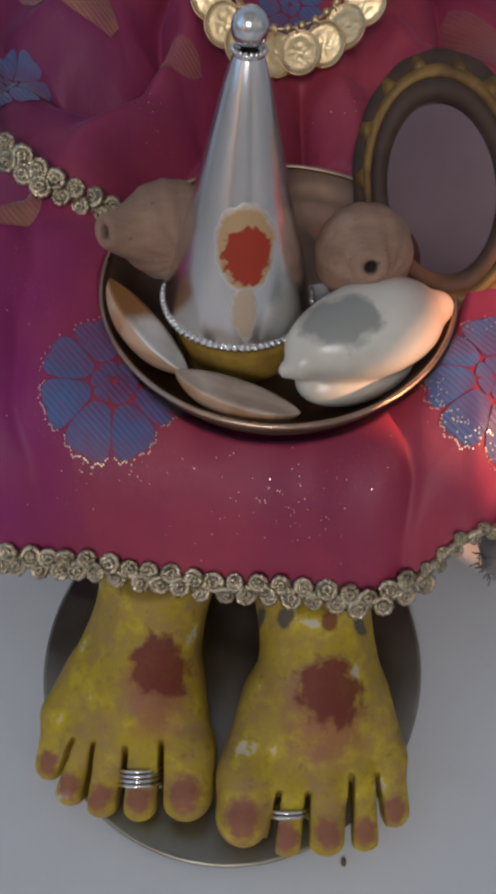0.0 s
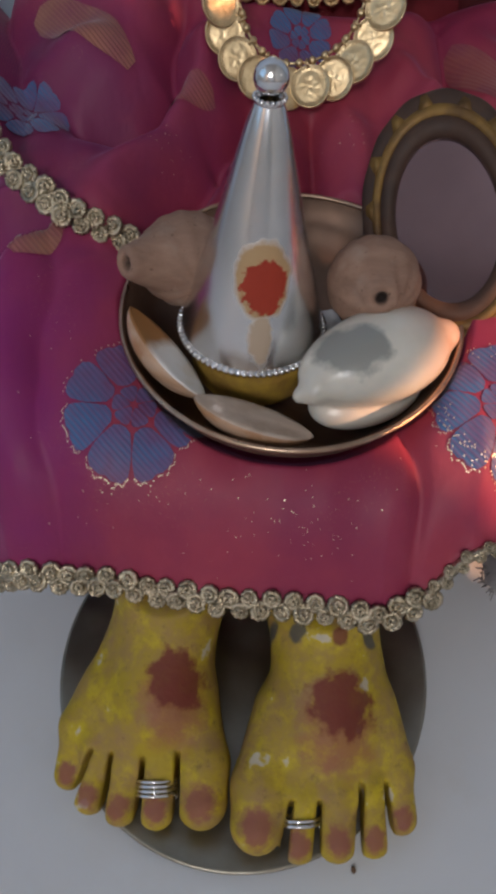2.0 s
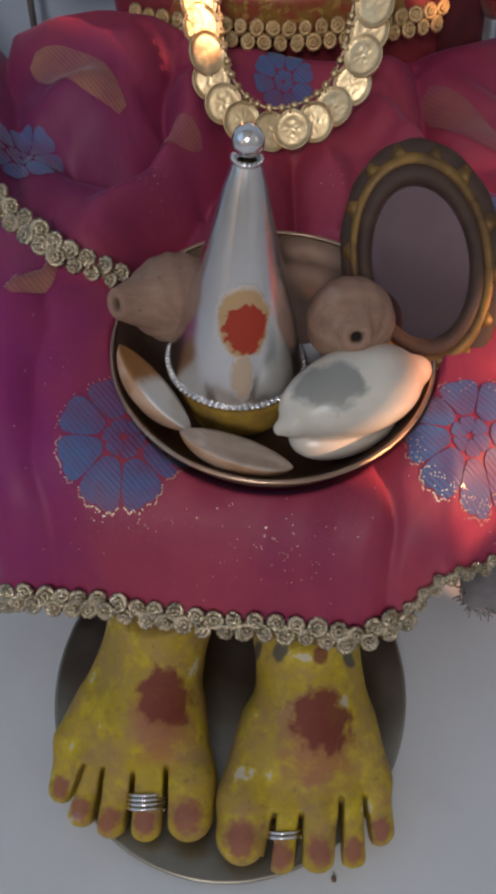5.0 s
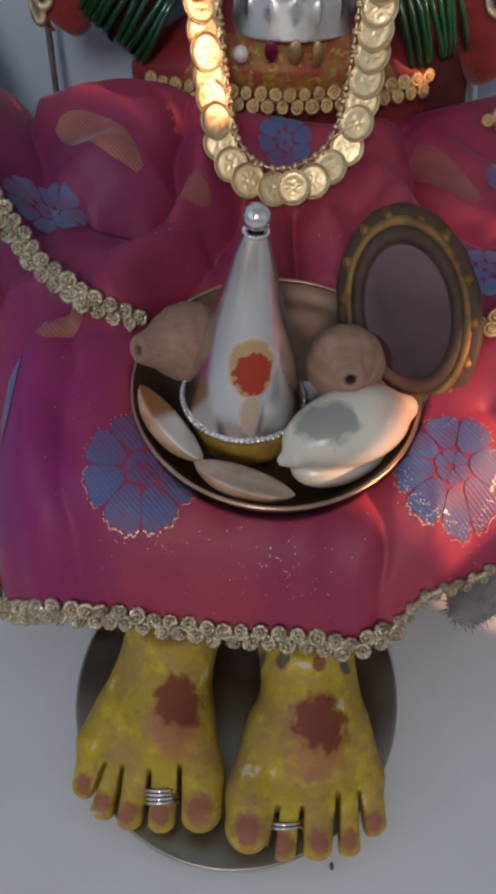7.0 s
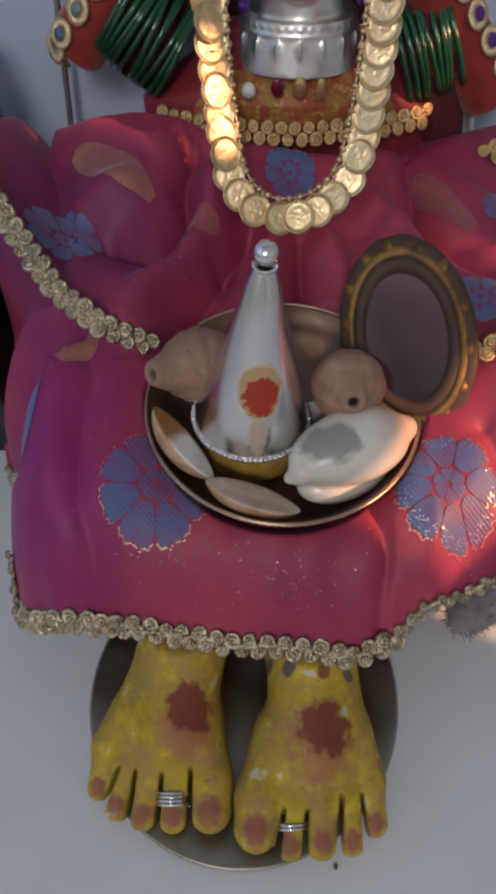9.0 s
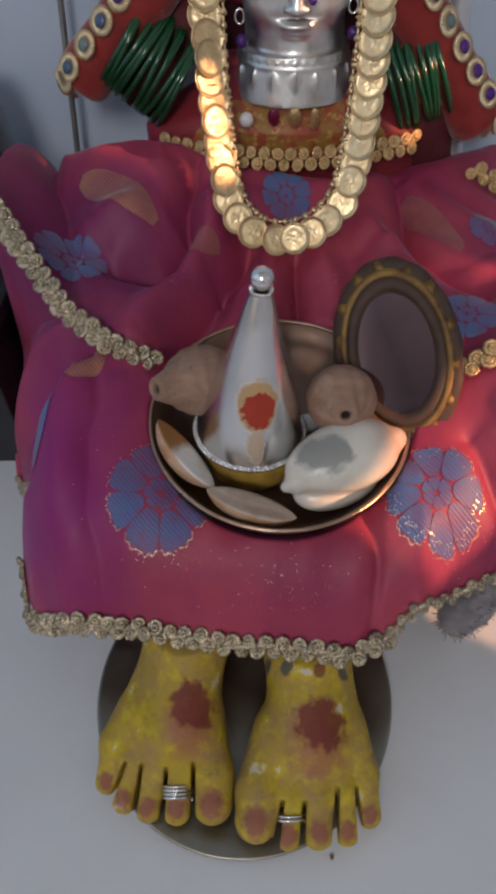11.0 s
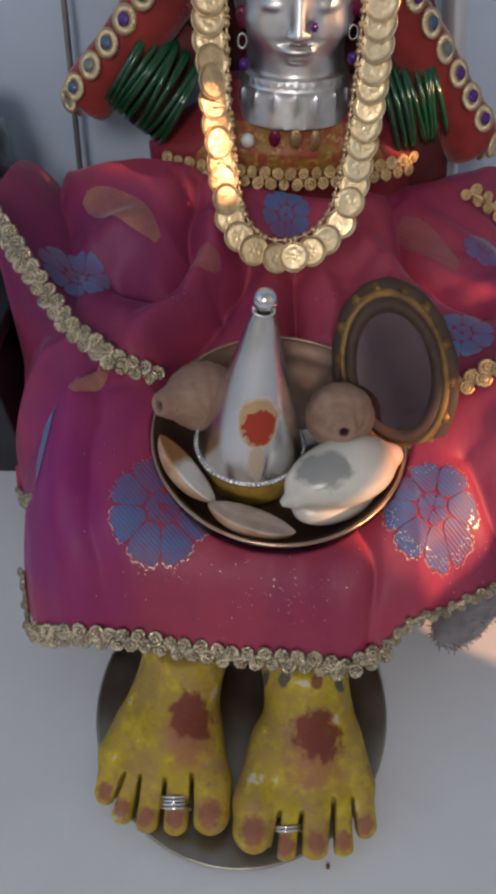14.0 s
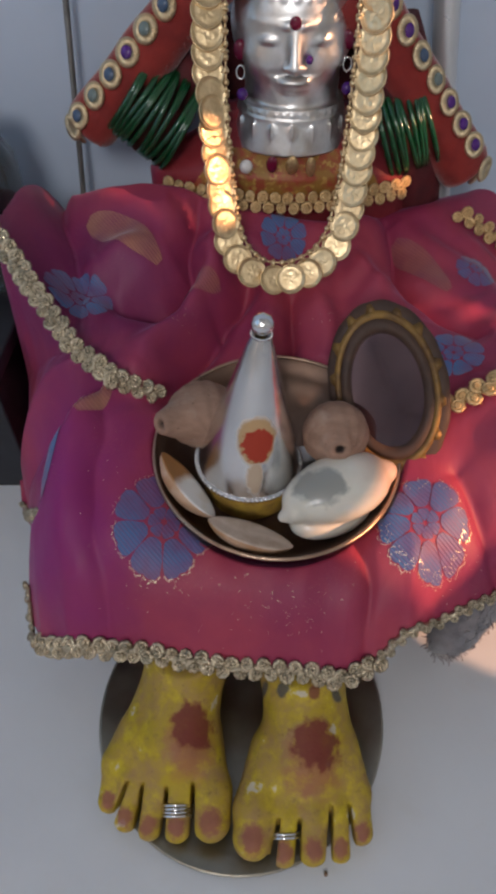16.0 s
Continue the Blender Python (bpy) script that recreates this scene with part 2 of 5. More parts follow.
def painted_foot(name, spot, spot_size, nails, dots=()):
    """Turmeric-yellow paint, worn to pinkish tan, vermilion on the instep, dull red nails."""
    x = Mix(name, 0.62, 0.0, Specular_IOR_Level=0.3)
    worn = x.steps(x.noise(55.0, 8.0, rough=0.7), 0.40, 0.64)
    base = x.blend(worn, (0.42, 0.300, 0.026), (0.35, 0.215, 0.085))
    bright = x.steps(x.noise(75.0, 6.0, rough=0.65), 0.50, 0.70, 0.0, 0.75)
    base = x.blend(bright, base, (0.62, 0.48, 0.012))
    dirt = x.steps(x.noise(180.0, 7.0, rough=0.75), 0.56, 0.70, 0.0, 0.6)
    base = x.blend(dirt, base, (0.13, 0.08, 0.035))
    chip = x.steps(x.noise(75.0, 3.0), 0.67, 0.71, 0.0, 0.85)
    base = x.blend(chip, base, (0.55, 0.50, 0.42))
    smear = x.near((spot[0] - 0.001, spot[1] - 0.007, spot[2]), (spot_size * 1.05, spot_size * 1.15, 0.05), 0.50, 1.05, 0.60, 150.0)
    base = x.blend(x.math("MULTIPLY", smear, 0.72), base, (0.34, 0.125, 0.070))
    red = x.near((spot[0], spot[1] + 0.003, spot[2]), (spot_size * 0.92, spot_size * 0.82, 0.05), 0.72, 1.0, 0.55, 170.0)
    base = x.blend(x.math("MULTIPLY", red, 0.88), base, (0.165, 0.026, 0.022))
    for k, (dx, dy) in enumerate(dots):
        m = x.near((dx, dy, 0.055), (0.0040, 0.0036, 0.03), 0.7, 1.0, 0.3, 260.0)
        base = x.blend(x.math("MULTIPLY", m, 0.85), base, (0.17, 0.035, 0.03) if k == 2 else (0.055, 0.06, 0.07))
    for centre, radii in nails:
        m = x.near(centre, radii, 0.7, 1.1, 0.4, 300.0)
        base = x.blend(x.math("MULTIPLY", m, 0.85), base, (0.27, 0.085, 0.07))
    x.colour(base)
    x.bump(x.noise(140.0, 6.0), 0.6, 0.0012)
    x.bump(x.noise(700.0, 3.0), 0.3, 0.0003)
    return x.m


def shell_white():
    x = Mix("cowrie_shell", 0.30, 0.0, Coat_Weight=0.25, Coat_Roughness=0.16, Subsurface_Weight=0.15)
    socket(x.b, "Subsurface Radius", (0.004, 0.003, 0.002))
    base = x.blend(x.steps(x.noise(55.0, 4.0), 0.35, 0.7), (0.70, 0.67, 0.60), (0.60, 0.57, 0.51))
    # warm sunlight on the right tip, put into the shell colour
    warm_tip = x.near((0.076, 0.191, 0.140), (0.026, 0.03, 0.03), 0.2, 1.0, 0.15, 90.0)
    base = x.blend(x.math("MULTIPLY", warm_tip, 0.65), base, (0.62, 0.36, 0.25))
    grey = x.near((0.0370, 0.1720, 0.150), (0.0170, 0.0120, 0.03), 0.66, 0.9, 0.4, 130.0)
    base = x.blend(x.math("MULTIPLY", grey, 0.85), base, (0.235, 0.245, 0.235))
    x.colour(base)
    x.bump(x.noise(160.0, 3.0), 0.05, 0.0004)
    return x.m


def half_shell(name, pale, edge, lines, rind=None):
    x = Mix(name, 0.42, 0.0, Coat_Weight=0.1)
    rings = x.bands(lines, (0.5, 1.0, 1.0), 3.0)
    base = x.blend(x.steps(rings, 0.2, 0.9, 0.0, 0.35), pale, edge)
    patch = x.steps(x.noise(70.0, 3.0), 0.48, 0.60, 0.0, 0.85)
    base = x.blend(patch, base, edge)
    if rind:
        inside = x.near(*rind, 0.72, 1.05, 0.16, 110.0)
        base = x.blend(inside, (0.36, 0.165, 0.055), base)
    x.colour(base)
    x.bump(rings, 0.15, 0.0003)
    return x.m


def nut_husk():
    x = Mix("dry_husk", 0.75, 0.0, Specular_IOR_Level=0.25)
    fibre = x.noise(120.0, 6.0, stretch=(0.25, 1.0, 1.0), rough=0.7)
    base = x.blend(x.steps(fibre, 0.35, 0.68), (0.36, 0.225, 0.165), (0.25, 0.150, 0.110))
    base = x.blend(x.steps(x.noise(60.0, 4.0), 0.55, 0.7, 0.0, 0.6), base, (0.42, 0.32, 0.26))
    base = x.blend(x.steps(x.noise(420.0, 3.0), 0.66, 0.74, 0.0, 0.7), base, (0.09, 0.05, 0.035))
    for eye in ((-0.0462, 0.1997, 0.1645), (0.0480, 0.1898, 0.1567)):
        base = x.blend(x.near(eye, (0.0030, 0.0030, 0.0030), 0.6, 1.0, 0.2, 500.0), base, (0.022, 0.014, 0.012))
    x.colour(base)
    x.bump(fibre, 0.6, 0.0007)
    return x.m


def cone_silver():
    x = Mix("polished_silver_cone", 0.22, 1.0)
    tarnish = x.steps(x.noise(45.0, 5.0), 0.45, 0.75, 0.0, 0.4)
    base = x.blend(tarnish, (0.80, 0.80, 0.81), (0.56, 0.53, 0.48))
    yellow = x.near((0.0045, -0.0255, 0.0355), (0.0118, 0.03, 0.0165), 0.80, 0.95, 0.20, 150.0)
    drip = x.near((0.0035, -0.0275, 0.0135), (0.0055, 0.03, 0.012), 0.7, 0.95, 0.5, 220.0)
    paste = x.math("MAXIMUM", yellow, x.math("MULTIPLY", drip, 0.7))
    red = x.near((0.0048, -0.0255, 0.0330), (0.0098, 0.03, 0.0115), 0.80, 0.90, 0.42, 260.0)
    cover = x.math("MAXIMUM", x.math("MULTIPLY", paste, 0.85), red)
    base = x.blend(paste, base, (0.50, 0.33, 0.17))
    base = x.blend(red, base, (0.36, 0.035, 0.014))
    x.colour(base)
    x.metal(x.math("SUBTRACT", 1.0, cover))
    x.rough(x.steps(cover, 0.0, 1.0, 0.24, 0.75))
    x.bump(x.math("MULTIPLY", cover, x.noise(500.0, 3.0)), 0.5, 0.0006)
    x.bump(x.noise(55.0, 2.0), 0.06, 0.0012)
    x.bump(x.noise(110.0, 3.0, stretch=(1.0, 1.0, 0.07)), 0.16, 0.0010)
    return x.m


COWRIE = shell_white()
SHELL_TAN = half_shell("tan_half_shell", (0.58, 0.46, 0.37), (0.44, 0.33, 0.25), 110.0)
SHELL_WHITE = half_shell("white_half_shell", (0.80, 0.78, 0.76), (0.74, 0.68, 0.60), 30.0, ((-0.0255, 0.1765, 0.1345), (0.0150, 0.0150, 0.022)))
SHELL_BACK = half_shell("brown_shell_back", (0.54, 0.36, 0.25), (0.42, 0.22, 0.11), 60.0)
HUSK = nut_husk()
CONE = cone_silver()


def yoke_cloth():
    x = Mix("mustard_brocade", 0.5, 0.1)
    base = x.blend(x.steps(x.noise(120.0, 3.0), 0.42, 0.58), (0.30, 0.150, 0.030), (0.32, 0.060, 0.030))
    x.colour(x.blend(x.steps(x.noise(260.0, 2.0), 0.58, 0.62, 0.0, 0.7), base, (0.50, 0.32, 0.08)))
    x.bump(x.noise(600.0, 3.0), 0.4, 0.0004)
    return x.m


YOKE = yoke_cloth()

# ---- shaping helpers ----
ORIGIN = {}


def thing(name, at, label, category, group="", kind=""):
    """An Empty at the base of a thing; its parts are given in world metres."""
    ob = new(name)
    ob.empty_display_size = 0.01
    ob.location = at
    ORIGIN[ob.name] = Vector(at)
    return tagged(ob, label, category, group, kind)


def mesh_of(name, bm, material, smooth=True):
    me = bpy.data.meshes.new(name)
    bmesh.ops.recalc_face_normals(bm, faces=bm.faces[:])
    bm.to_mesh(me)
    bm.free()
    me.materials.append(material)
    if smooth:
        me.polygons.foreach_set("use_smooth", [True] * len(me.polygons))
    return me


def part(name, bm, material, parent, label="", smooth=True):
    """One mesh under a thing or a part; the bmesh is in world metres."""
    bm.transform(Matrix.Translation(-ORIGIN[parent.name]))
    ob = new(name, mesh_of(name, bm, material, smooth))
    ob.parent = parent
    ORIGIN[ob.name] = ORIGIN[parent.name]
    return tagged(ob, label)


def solid(name, bm, material, label, category, group="", kind="", smooth=True):
    """A thing that is one mesh, in world metres."""
    ob = new(name, mesh_of(name, bm, material, smooth))
    ORIGIN[ob.name] = Vector((0, 0, 0))
    return tagged(ob, label, category, group, kind)


def placed(name, me, m, parent):
    """A piece that shares a mesh, at the world pose m under parent."""
    ob = new(name, me)
    ob.parent = parent
    ob.matrix_basis = Matrix.Translation(-ORIGIN[parent.name]) @ m
    return ob


def rings_mesh(rings, closed=True, caps=True, bm=None):
    bm = bm or bmesh.new()
    rows = [[bm.verts.new(p) for p in ring] for ring in rings]
    n = len(rows[0])
    for a, b in zip(rows, rows[1:]):
        for i in range(n if closed else n - 1):
            bm.faces.new((a[i], a[(i + 1) % n], b[(i + 1) % n], b[i]))
    if caps and closed:
        bm.faces.new(rows[0])
        bm.faces.new(rows[-1])
    return bm


def lathe(profile, m=None, seg=64, caps=False, bm=None, sx=1.0, sy=1.0):
    m = m or Matrix()
    rings = [[m @ Vector((r * sx * math.cos(2 * math.pi * k / seg), r * sy * math.sin(2 * math.pi * k / seg), z)) for k in range(seg)] for r, z in profile]
    return rings_mesh(rings, True, caps, bm)


def frame_of(direction, at, up=(0, 0, 1)):
    """A pose whose z runs along direction."""
    z = Vector(direction).normalized()
    x = Vector(up).cross(z)
    if x.length < 1e-4:
        x = Vector((1, 0, 0))
    x.normalize()
    y = z.cross(x)
    m = Matrix((x, y, z)).transposed().to_4x4()
    m.translation = at
    return m


def tube(points, radius, seg=10, bm=None, caps=True):
    pts = [Vector(p) for p in points]
    rings = []
    for i, p in enumerate(pts):
        d = pts[min(i + 1, len(pts) - 1)] - pts[max(i - 1, 0)]
        m = frame_of(d, p, (0.02, 0.1, 1))
        r = radius(i / (len(pts) - 1)) if callable(radius) else radius
        rings.append([m @ Vector((r * math.cos(2 * math.pi * k / seg), r * math.sin(2 * math.pi * k / seg), 0)) for k in range(seg)])
    return rings_mesh(rings, True, caps, bm)


def torus(m, big, small, seg=32, sides=8, bm=None, sx=1.0, sy=1.0):
    bm = bm or bmesh.new()
    rows = []
    for i in range(seg):
        a = 2 * math.pi * i / seg
        rows.append([bm.verts.new(m @ Vector(((big * sx + small * math.cos(b)) * math.cos(a), (big * sy + small * math.cos(b)) * math.sin(a), small * math.sin(b))))
                     for b in (2 * math.pi * j / sides for j in range(sides))])
    for i in range(seg):
        a, b = rows[i], rows[(i + 1) % seg]
        for j in range(sides):
            bm.faces.new((a[j], b[j], b[(j + 1) % sides], a[(j + 1) % sides]))
    return bm


def ball(m, r, bm=None, seg=16, sx=1.0, sy=1.0, sz=1.0):
    bm = bm or bmesh.new()
    bmesh.ops.create_uvsphere(bm, u_segments=seg, v_segments=max(6, seg * 2 // 3), radius=r, matrix=m @ Matrix.Diagonal((sx, sy, sz, 1)))
    return bm


def slab(lo, hi, bevel=0.0, bm=None, m=None):
    bm = bm or bmesh.new()
    lo, hi = Vector(lo), Vector(hi)
    made = bmesh.ops.create_cube(bm, size=1.0, matrix=(m or Matrix()) @ Matrix.Translation((lo + hi) / 2) @ Matrix.Diagonal((*(hi - lo), 1)))
    if bevel:
        edges = list({e for v in made["verts"] for e in v.link_edges})
        bmesh.ops.bevel(bm, geom=edges, offset=bevel, segments=3, profile=0.6, affect="EDGES")
    return bm


# Smooth solids from distance functions, meshed on a grid.
def soft_min(a, b, k):
    h = np.clip(0.5 + 0.5 * (b - a) / k, 0, 1)
    return b + (a - b) * h - k * h * (1 - h)


def d_ball(p, c, radii):
    q = [(p[i] - c[i]) / radii[i] for i in range(3)]
    k = np.sqrt(q[0] ** 2 + q[1] ** 2 + q[2] ** 2)
    return (k - 1.0) * min(radii)


def d_bone(p, a, b, ra, rb):
    """A rounded bone from a to b."""
    a, b = np.array(a), np.array(b)
    ab = b - a
    t = np.clip(sum((p[i] - a[i]) * ab[i] for i in range(3)) / (ab @ ab), 0, 1)
    return np.sqrt(sum((p[i] - a[i] - t * ab[i]) ** 2 for i in range(3))) - (ra + (rb - ra) * t)


def grown(fn, lo, hi, step):
    """The surface fn = 0 as a smooth quad mesh (surface nets)."""
    axes = [np.arange(lo[i] - 2 * step, hi[i] + 3 * step, step) for i in range(3)]
    p = np.meshgrid(*axes, indexing="ij")
    f = fn(p)
    s = f < 0
    shape = [n - 1 for n in f.shape]
    acc = np.zeros((*shape, 3))
    cnt = np.zeros(shape)
    corner = [(i, j, k) for i in (0, 1) for j in (0, 1) for k in (0, 1)]

    def cut(c):
        return tuple(slice(c[i], c[i] + shape[i]) for i in range(3))

    for a in corner:
        for ax in range(3):
            if a[ax]:
                continue
            b = list(a)
            b[ax] = 1
            fa, fb = f[cut(a)], f[cut(b)]
            hit = (fa < 0) != (fb < 0)
            t = np.where(hit, fa / np.where(hit, fa - fb, 1.0), 0.0)
            for i in range(3):
                acc[..., i] += np.where(hit, a[i] + (t if i == ax else 0.0), 0.0)
            cnt += hit
    live = cnt > 0
    index = np.full(shape, -1)
    index[live] = np.arange(live.sum())
    cells = np.argwhere(live)
    verts = np.array([a[0] for a in axes]) + (cells + acc[live] / cnt[live][:, None]) * step
    faces = []
    for ax in range(3):
        u, v = [i for i in range(3) if i != ax]
        sl0 = [slice(1, shape[i]) for i in range(3)]
        sl1 = list(sl0)
        sl0[ax], sl1[ax] = slice(0, shape[ax]), slice(1, shape[ax] + 1)
        change = s[tuple(sl0)] != s[tuple(sl1)]
        for c in np.argwhere(change):
            base = c + 1
            base[ax] = c[ax]
            quad = []
            for du, dv in ((0, 0), (1, 0), (1, 1), (0, 1)):
                q = base.copy()
                q[u] -= du
                q[v] -= dv
                quad.append(index[tuple(q)])
            if min(quad) >= 0:
                faces.append(quad)
    bm = bmesh.new()
    vs = [bm.verts.new(v) for v in verts]
    for q in faces:
        bm.faces.new([vs[i] for i in q])
    return bm

# ---- structure ----
def box_structure(name, lo, hi, material, label):
    return tagged(new(name, mesh_of(name, slab(lo, hi), material, False)), label, name.split("_")[0], "", "structure")


box_structure("floor", (-1.5, -2.0, -0.05), (1.1, 0.9, 0.0), MARBLE, "white polished marble floor with faint grime")
box_structure("wall_back", (-1.5, 0.47, 0.0), (1.1, 0.55, 2.3), WALL, "pale bluish white painted back wall")
box_structure("ceiling", (-1.5, -2.05, 2.3), (1.1, 0.55, 2.36), ROOM, "plain pale plaster ceiling")


def wall_with_openings(name, x0, x1, ys, zs, holes, material, label, along_x=False):
    """A wall in a grid of blocks, with some cells left open."""
    bm = bmesh.new()
    for i in range(len(ys) - 1):
        for j in range(len(zs) - 1):
            if (i, j) not in holes:
                lo, hi = (x0, ys[i], zs[j]), (x1, ys[i + 1], zs[j + 1])
                if along_x:
                    lo, hi = (lo[1], lo[0], lo[2]), (hi[1], hi[0], hi[2])
                slab(lo, hi, bm=bm)
    bmesh.ops.remove_doubles(bm, verts=bm.verts[:], dist=1e-5)
    return tagged(new(name, mesh_of(name, bm, material, False)), label, "wall", "", "structure")


wall_with_openings("wall_left", -1.38, -1.30, (-1.97, -0.95, 0.25, 0.47), (0.0, 0.55, 1.95, 2.3), {(1, 1)}, ROOM, "plastered side wall with a large window opening")
# unseen wall's gaps, added to shape sun patches: y from, to, z from, to
SUN_GAPS = ((-0.305, -0.145, 0.548, 0.645), (-0.265, -0.185, 0.400, 0.488), (-0.130, -0.065, 0.573, 0.632), (-0.045, 0.000, 0.650, 0.730),
           (-0.154, -0.108, 0.720, 0.812), (-0.080, -0.035, 0.750, 0.825))


def sun_mask():
    ys = sorted({-1.97, 0.47, *(v for h in SUN_GAPS for v in h[:2])})
    zs = sorted({0.0, 2.3, *(v for h in SUN_GAPS for v in h[2:])})
    holes = {(i, j) for i in range(len(ys) - 1) for j in range(len(zs) - 1)
             if any(h[0] <= ys[i] and ys[i + 1] <= h[1] and h[2] <= zs[j] and zs[j + 1] <= h[3] for h in SUN_GAPS)}
    return wall_with_openings("sun_mask_wall", 0.90, 0.96, ys, zs, holes, ROOM, "unseen added wall with gaps that shape the sun patches")


sun_mask()
# unseen wall, added round the front fill lamp
wall_with_openings("wall_front", -2.05, -1.97, (-1.30, -0.87, 0.17, 0.90), (0.0, 0.93, 1.97, 2.3), {(1, 1)}, ROOM, "unseen plastered wall with a square opening behind the fill lamp", True)

# ---- the saree: one surface over the lap ----
HEM_X = (-0.150, -0.132, -0.122, -0.101, -0.075, -0.042, -0.011, 0.021, 0.051, 0.068, 0.081, 0.097, 0.118, 0.16, 0.21)
HEM_Y = (0.165, 0.146, 0.131, 0.122, 0.120, 0.115, 0.110, 0.108, 0.104, 0.110, 0.119, 0.125, 0.134, 0.155, 0.20)
FOLDS = (  # a fold runs from one place to another: width, height
    (0.004, 0.340, -0.020, 0.300, 0.0080, -0.0080), (-0.020, 0.300, -0.047, 0.244, 0.0095, -0.0085),
    (-0.012, 0.348, -0.036, 0.308, 0.0075, 0.0080), (-0.036, 0.308, -0.062, 0.252, 0.0085, 0.0075),
    (-0.085, 0.304, -0.052, 0.306, 0.0080, -0.0080), (-0.052, 0.306, -0.038, 0.325, 0.0080, -0.0085), (-0.038, 0.325, -0.036, 0.368, 0.0080, -0.0070),
    (-0.100, 0.325, -0.055, 0.335, 0.0100, 0.0065),
    (0.026, 0.320, 0.026, 0.258, 0.0050, -0.0060), (0.012, 0.325, 0.004, 0.270, 0.0065, 0.0050), (0.040, 0.325, 0.050, 0.268, 0.0070, 0.0050),
    (0.094, 0.385, 0.106, 0.332, 0.0110, -0.0080), (0.106, 0.332, 0.140, 0.280, 0.0100, -0.0070), (0.070, 0.345, 0.095, 0.290, 0.0090, 0.0055),
    (-0.101, 0.242, -0.097, 0.128, 0.0100, 0.0024), (-0.086, 0.238, -0.079, 0.125, 0.0095, -0.0024), (-0.069, 0.175, -0.066, 0.122, 0.0090, 0.0010),
    (-0.126, 0.285, -0.110, 0.262, 0.0080, -0.0040),
    (0.060, 0.160, 0.063, 0.108, 0.0055, -0.0035), (0.078, 0.165, 0.085, 0.120, 0.0080, 0.0022), (-0.048, 0.142, -0.052, 0.115, 0.0070, 0.0014),
    (-0.018, 0.15, -0.020, 0.112, 0.0070, 0.0014), (0.018, 0.15, 0.020, 0.110, 0.0090, 0.0014), (0.115, 0.19, 0.14, 0.14, 0.0080, -0.0045),
    (0.135, 0.22, 0.165, 0.15, 0.010, 0.0060),
)


def left_edge(y):
    return np.interp(y, (0.10, 0.146, 0.160, 0.172, 0.186, 0.1957, 0.2143, 0.2376, 0.255, 0.28, 0.31, 0.37, 0.42), (-0.124, -0.136, -0.137, -0.128, -0.1215, -0.128, -0.148, -0.164, -0.164, -0.166, -0.176, -0.188, -0.17))


def panel_edge(y):
    """The edge of the front panel, which lies over the cloth beside it."""
    return np.interp(y, (0.165, 0.179, 0.192, 0.205, 0.219, 0.235, 0.25), (-0.130, -0.118, -0.1156, -0.111, -0.099, -0.086, -0.078))


PALLU = ((-0.054, 0.2424, 0.144), (-0.077, 0.2410, 0.157), (-0.100, 0.2530, 0.171), (-0.1267, 0.2815, 0.195), (-0.1469, 0.305, 0.2100), (-0.185, 0.340, 0.232))


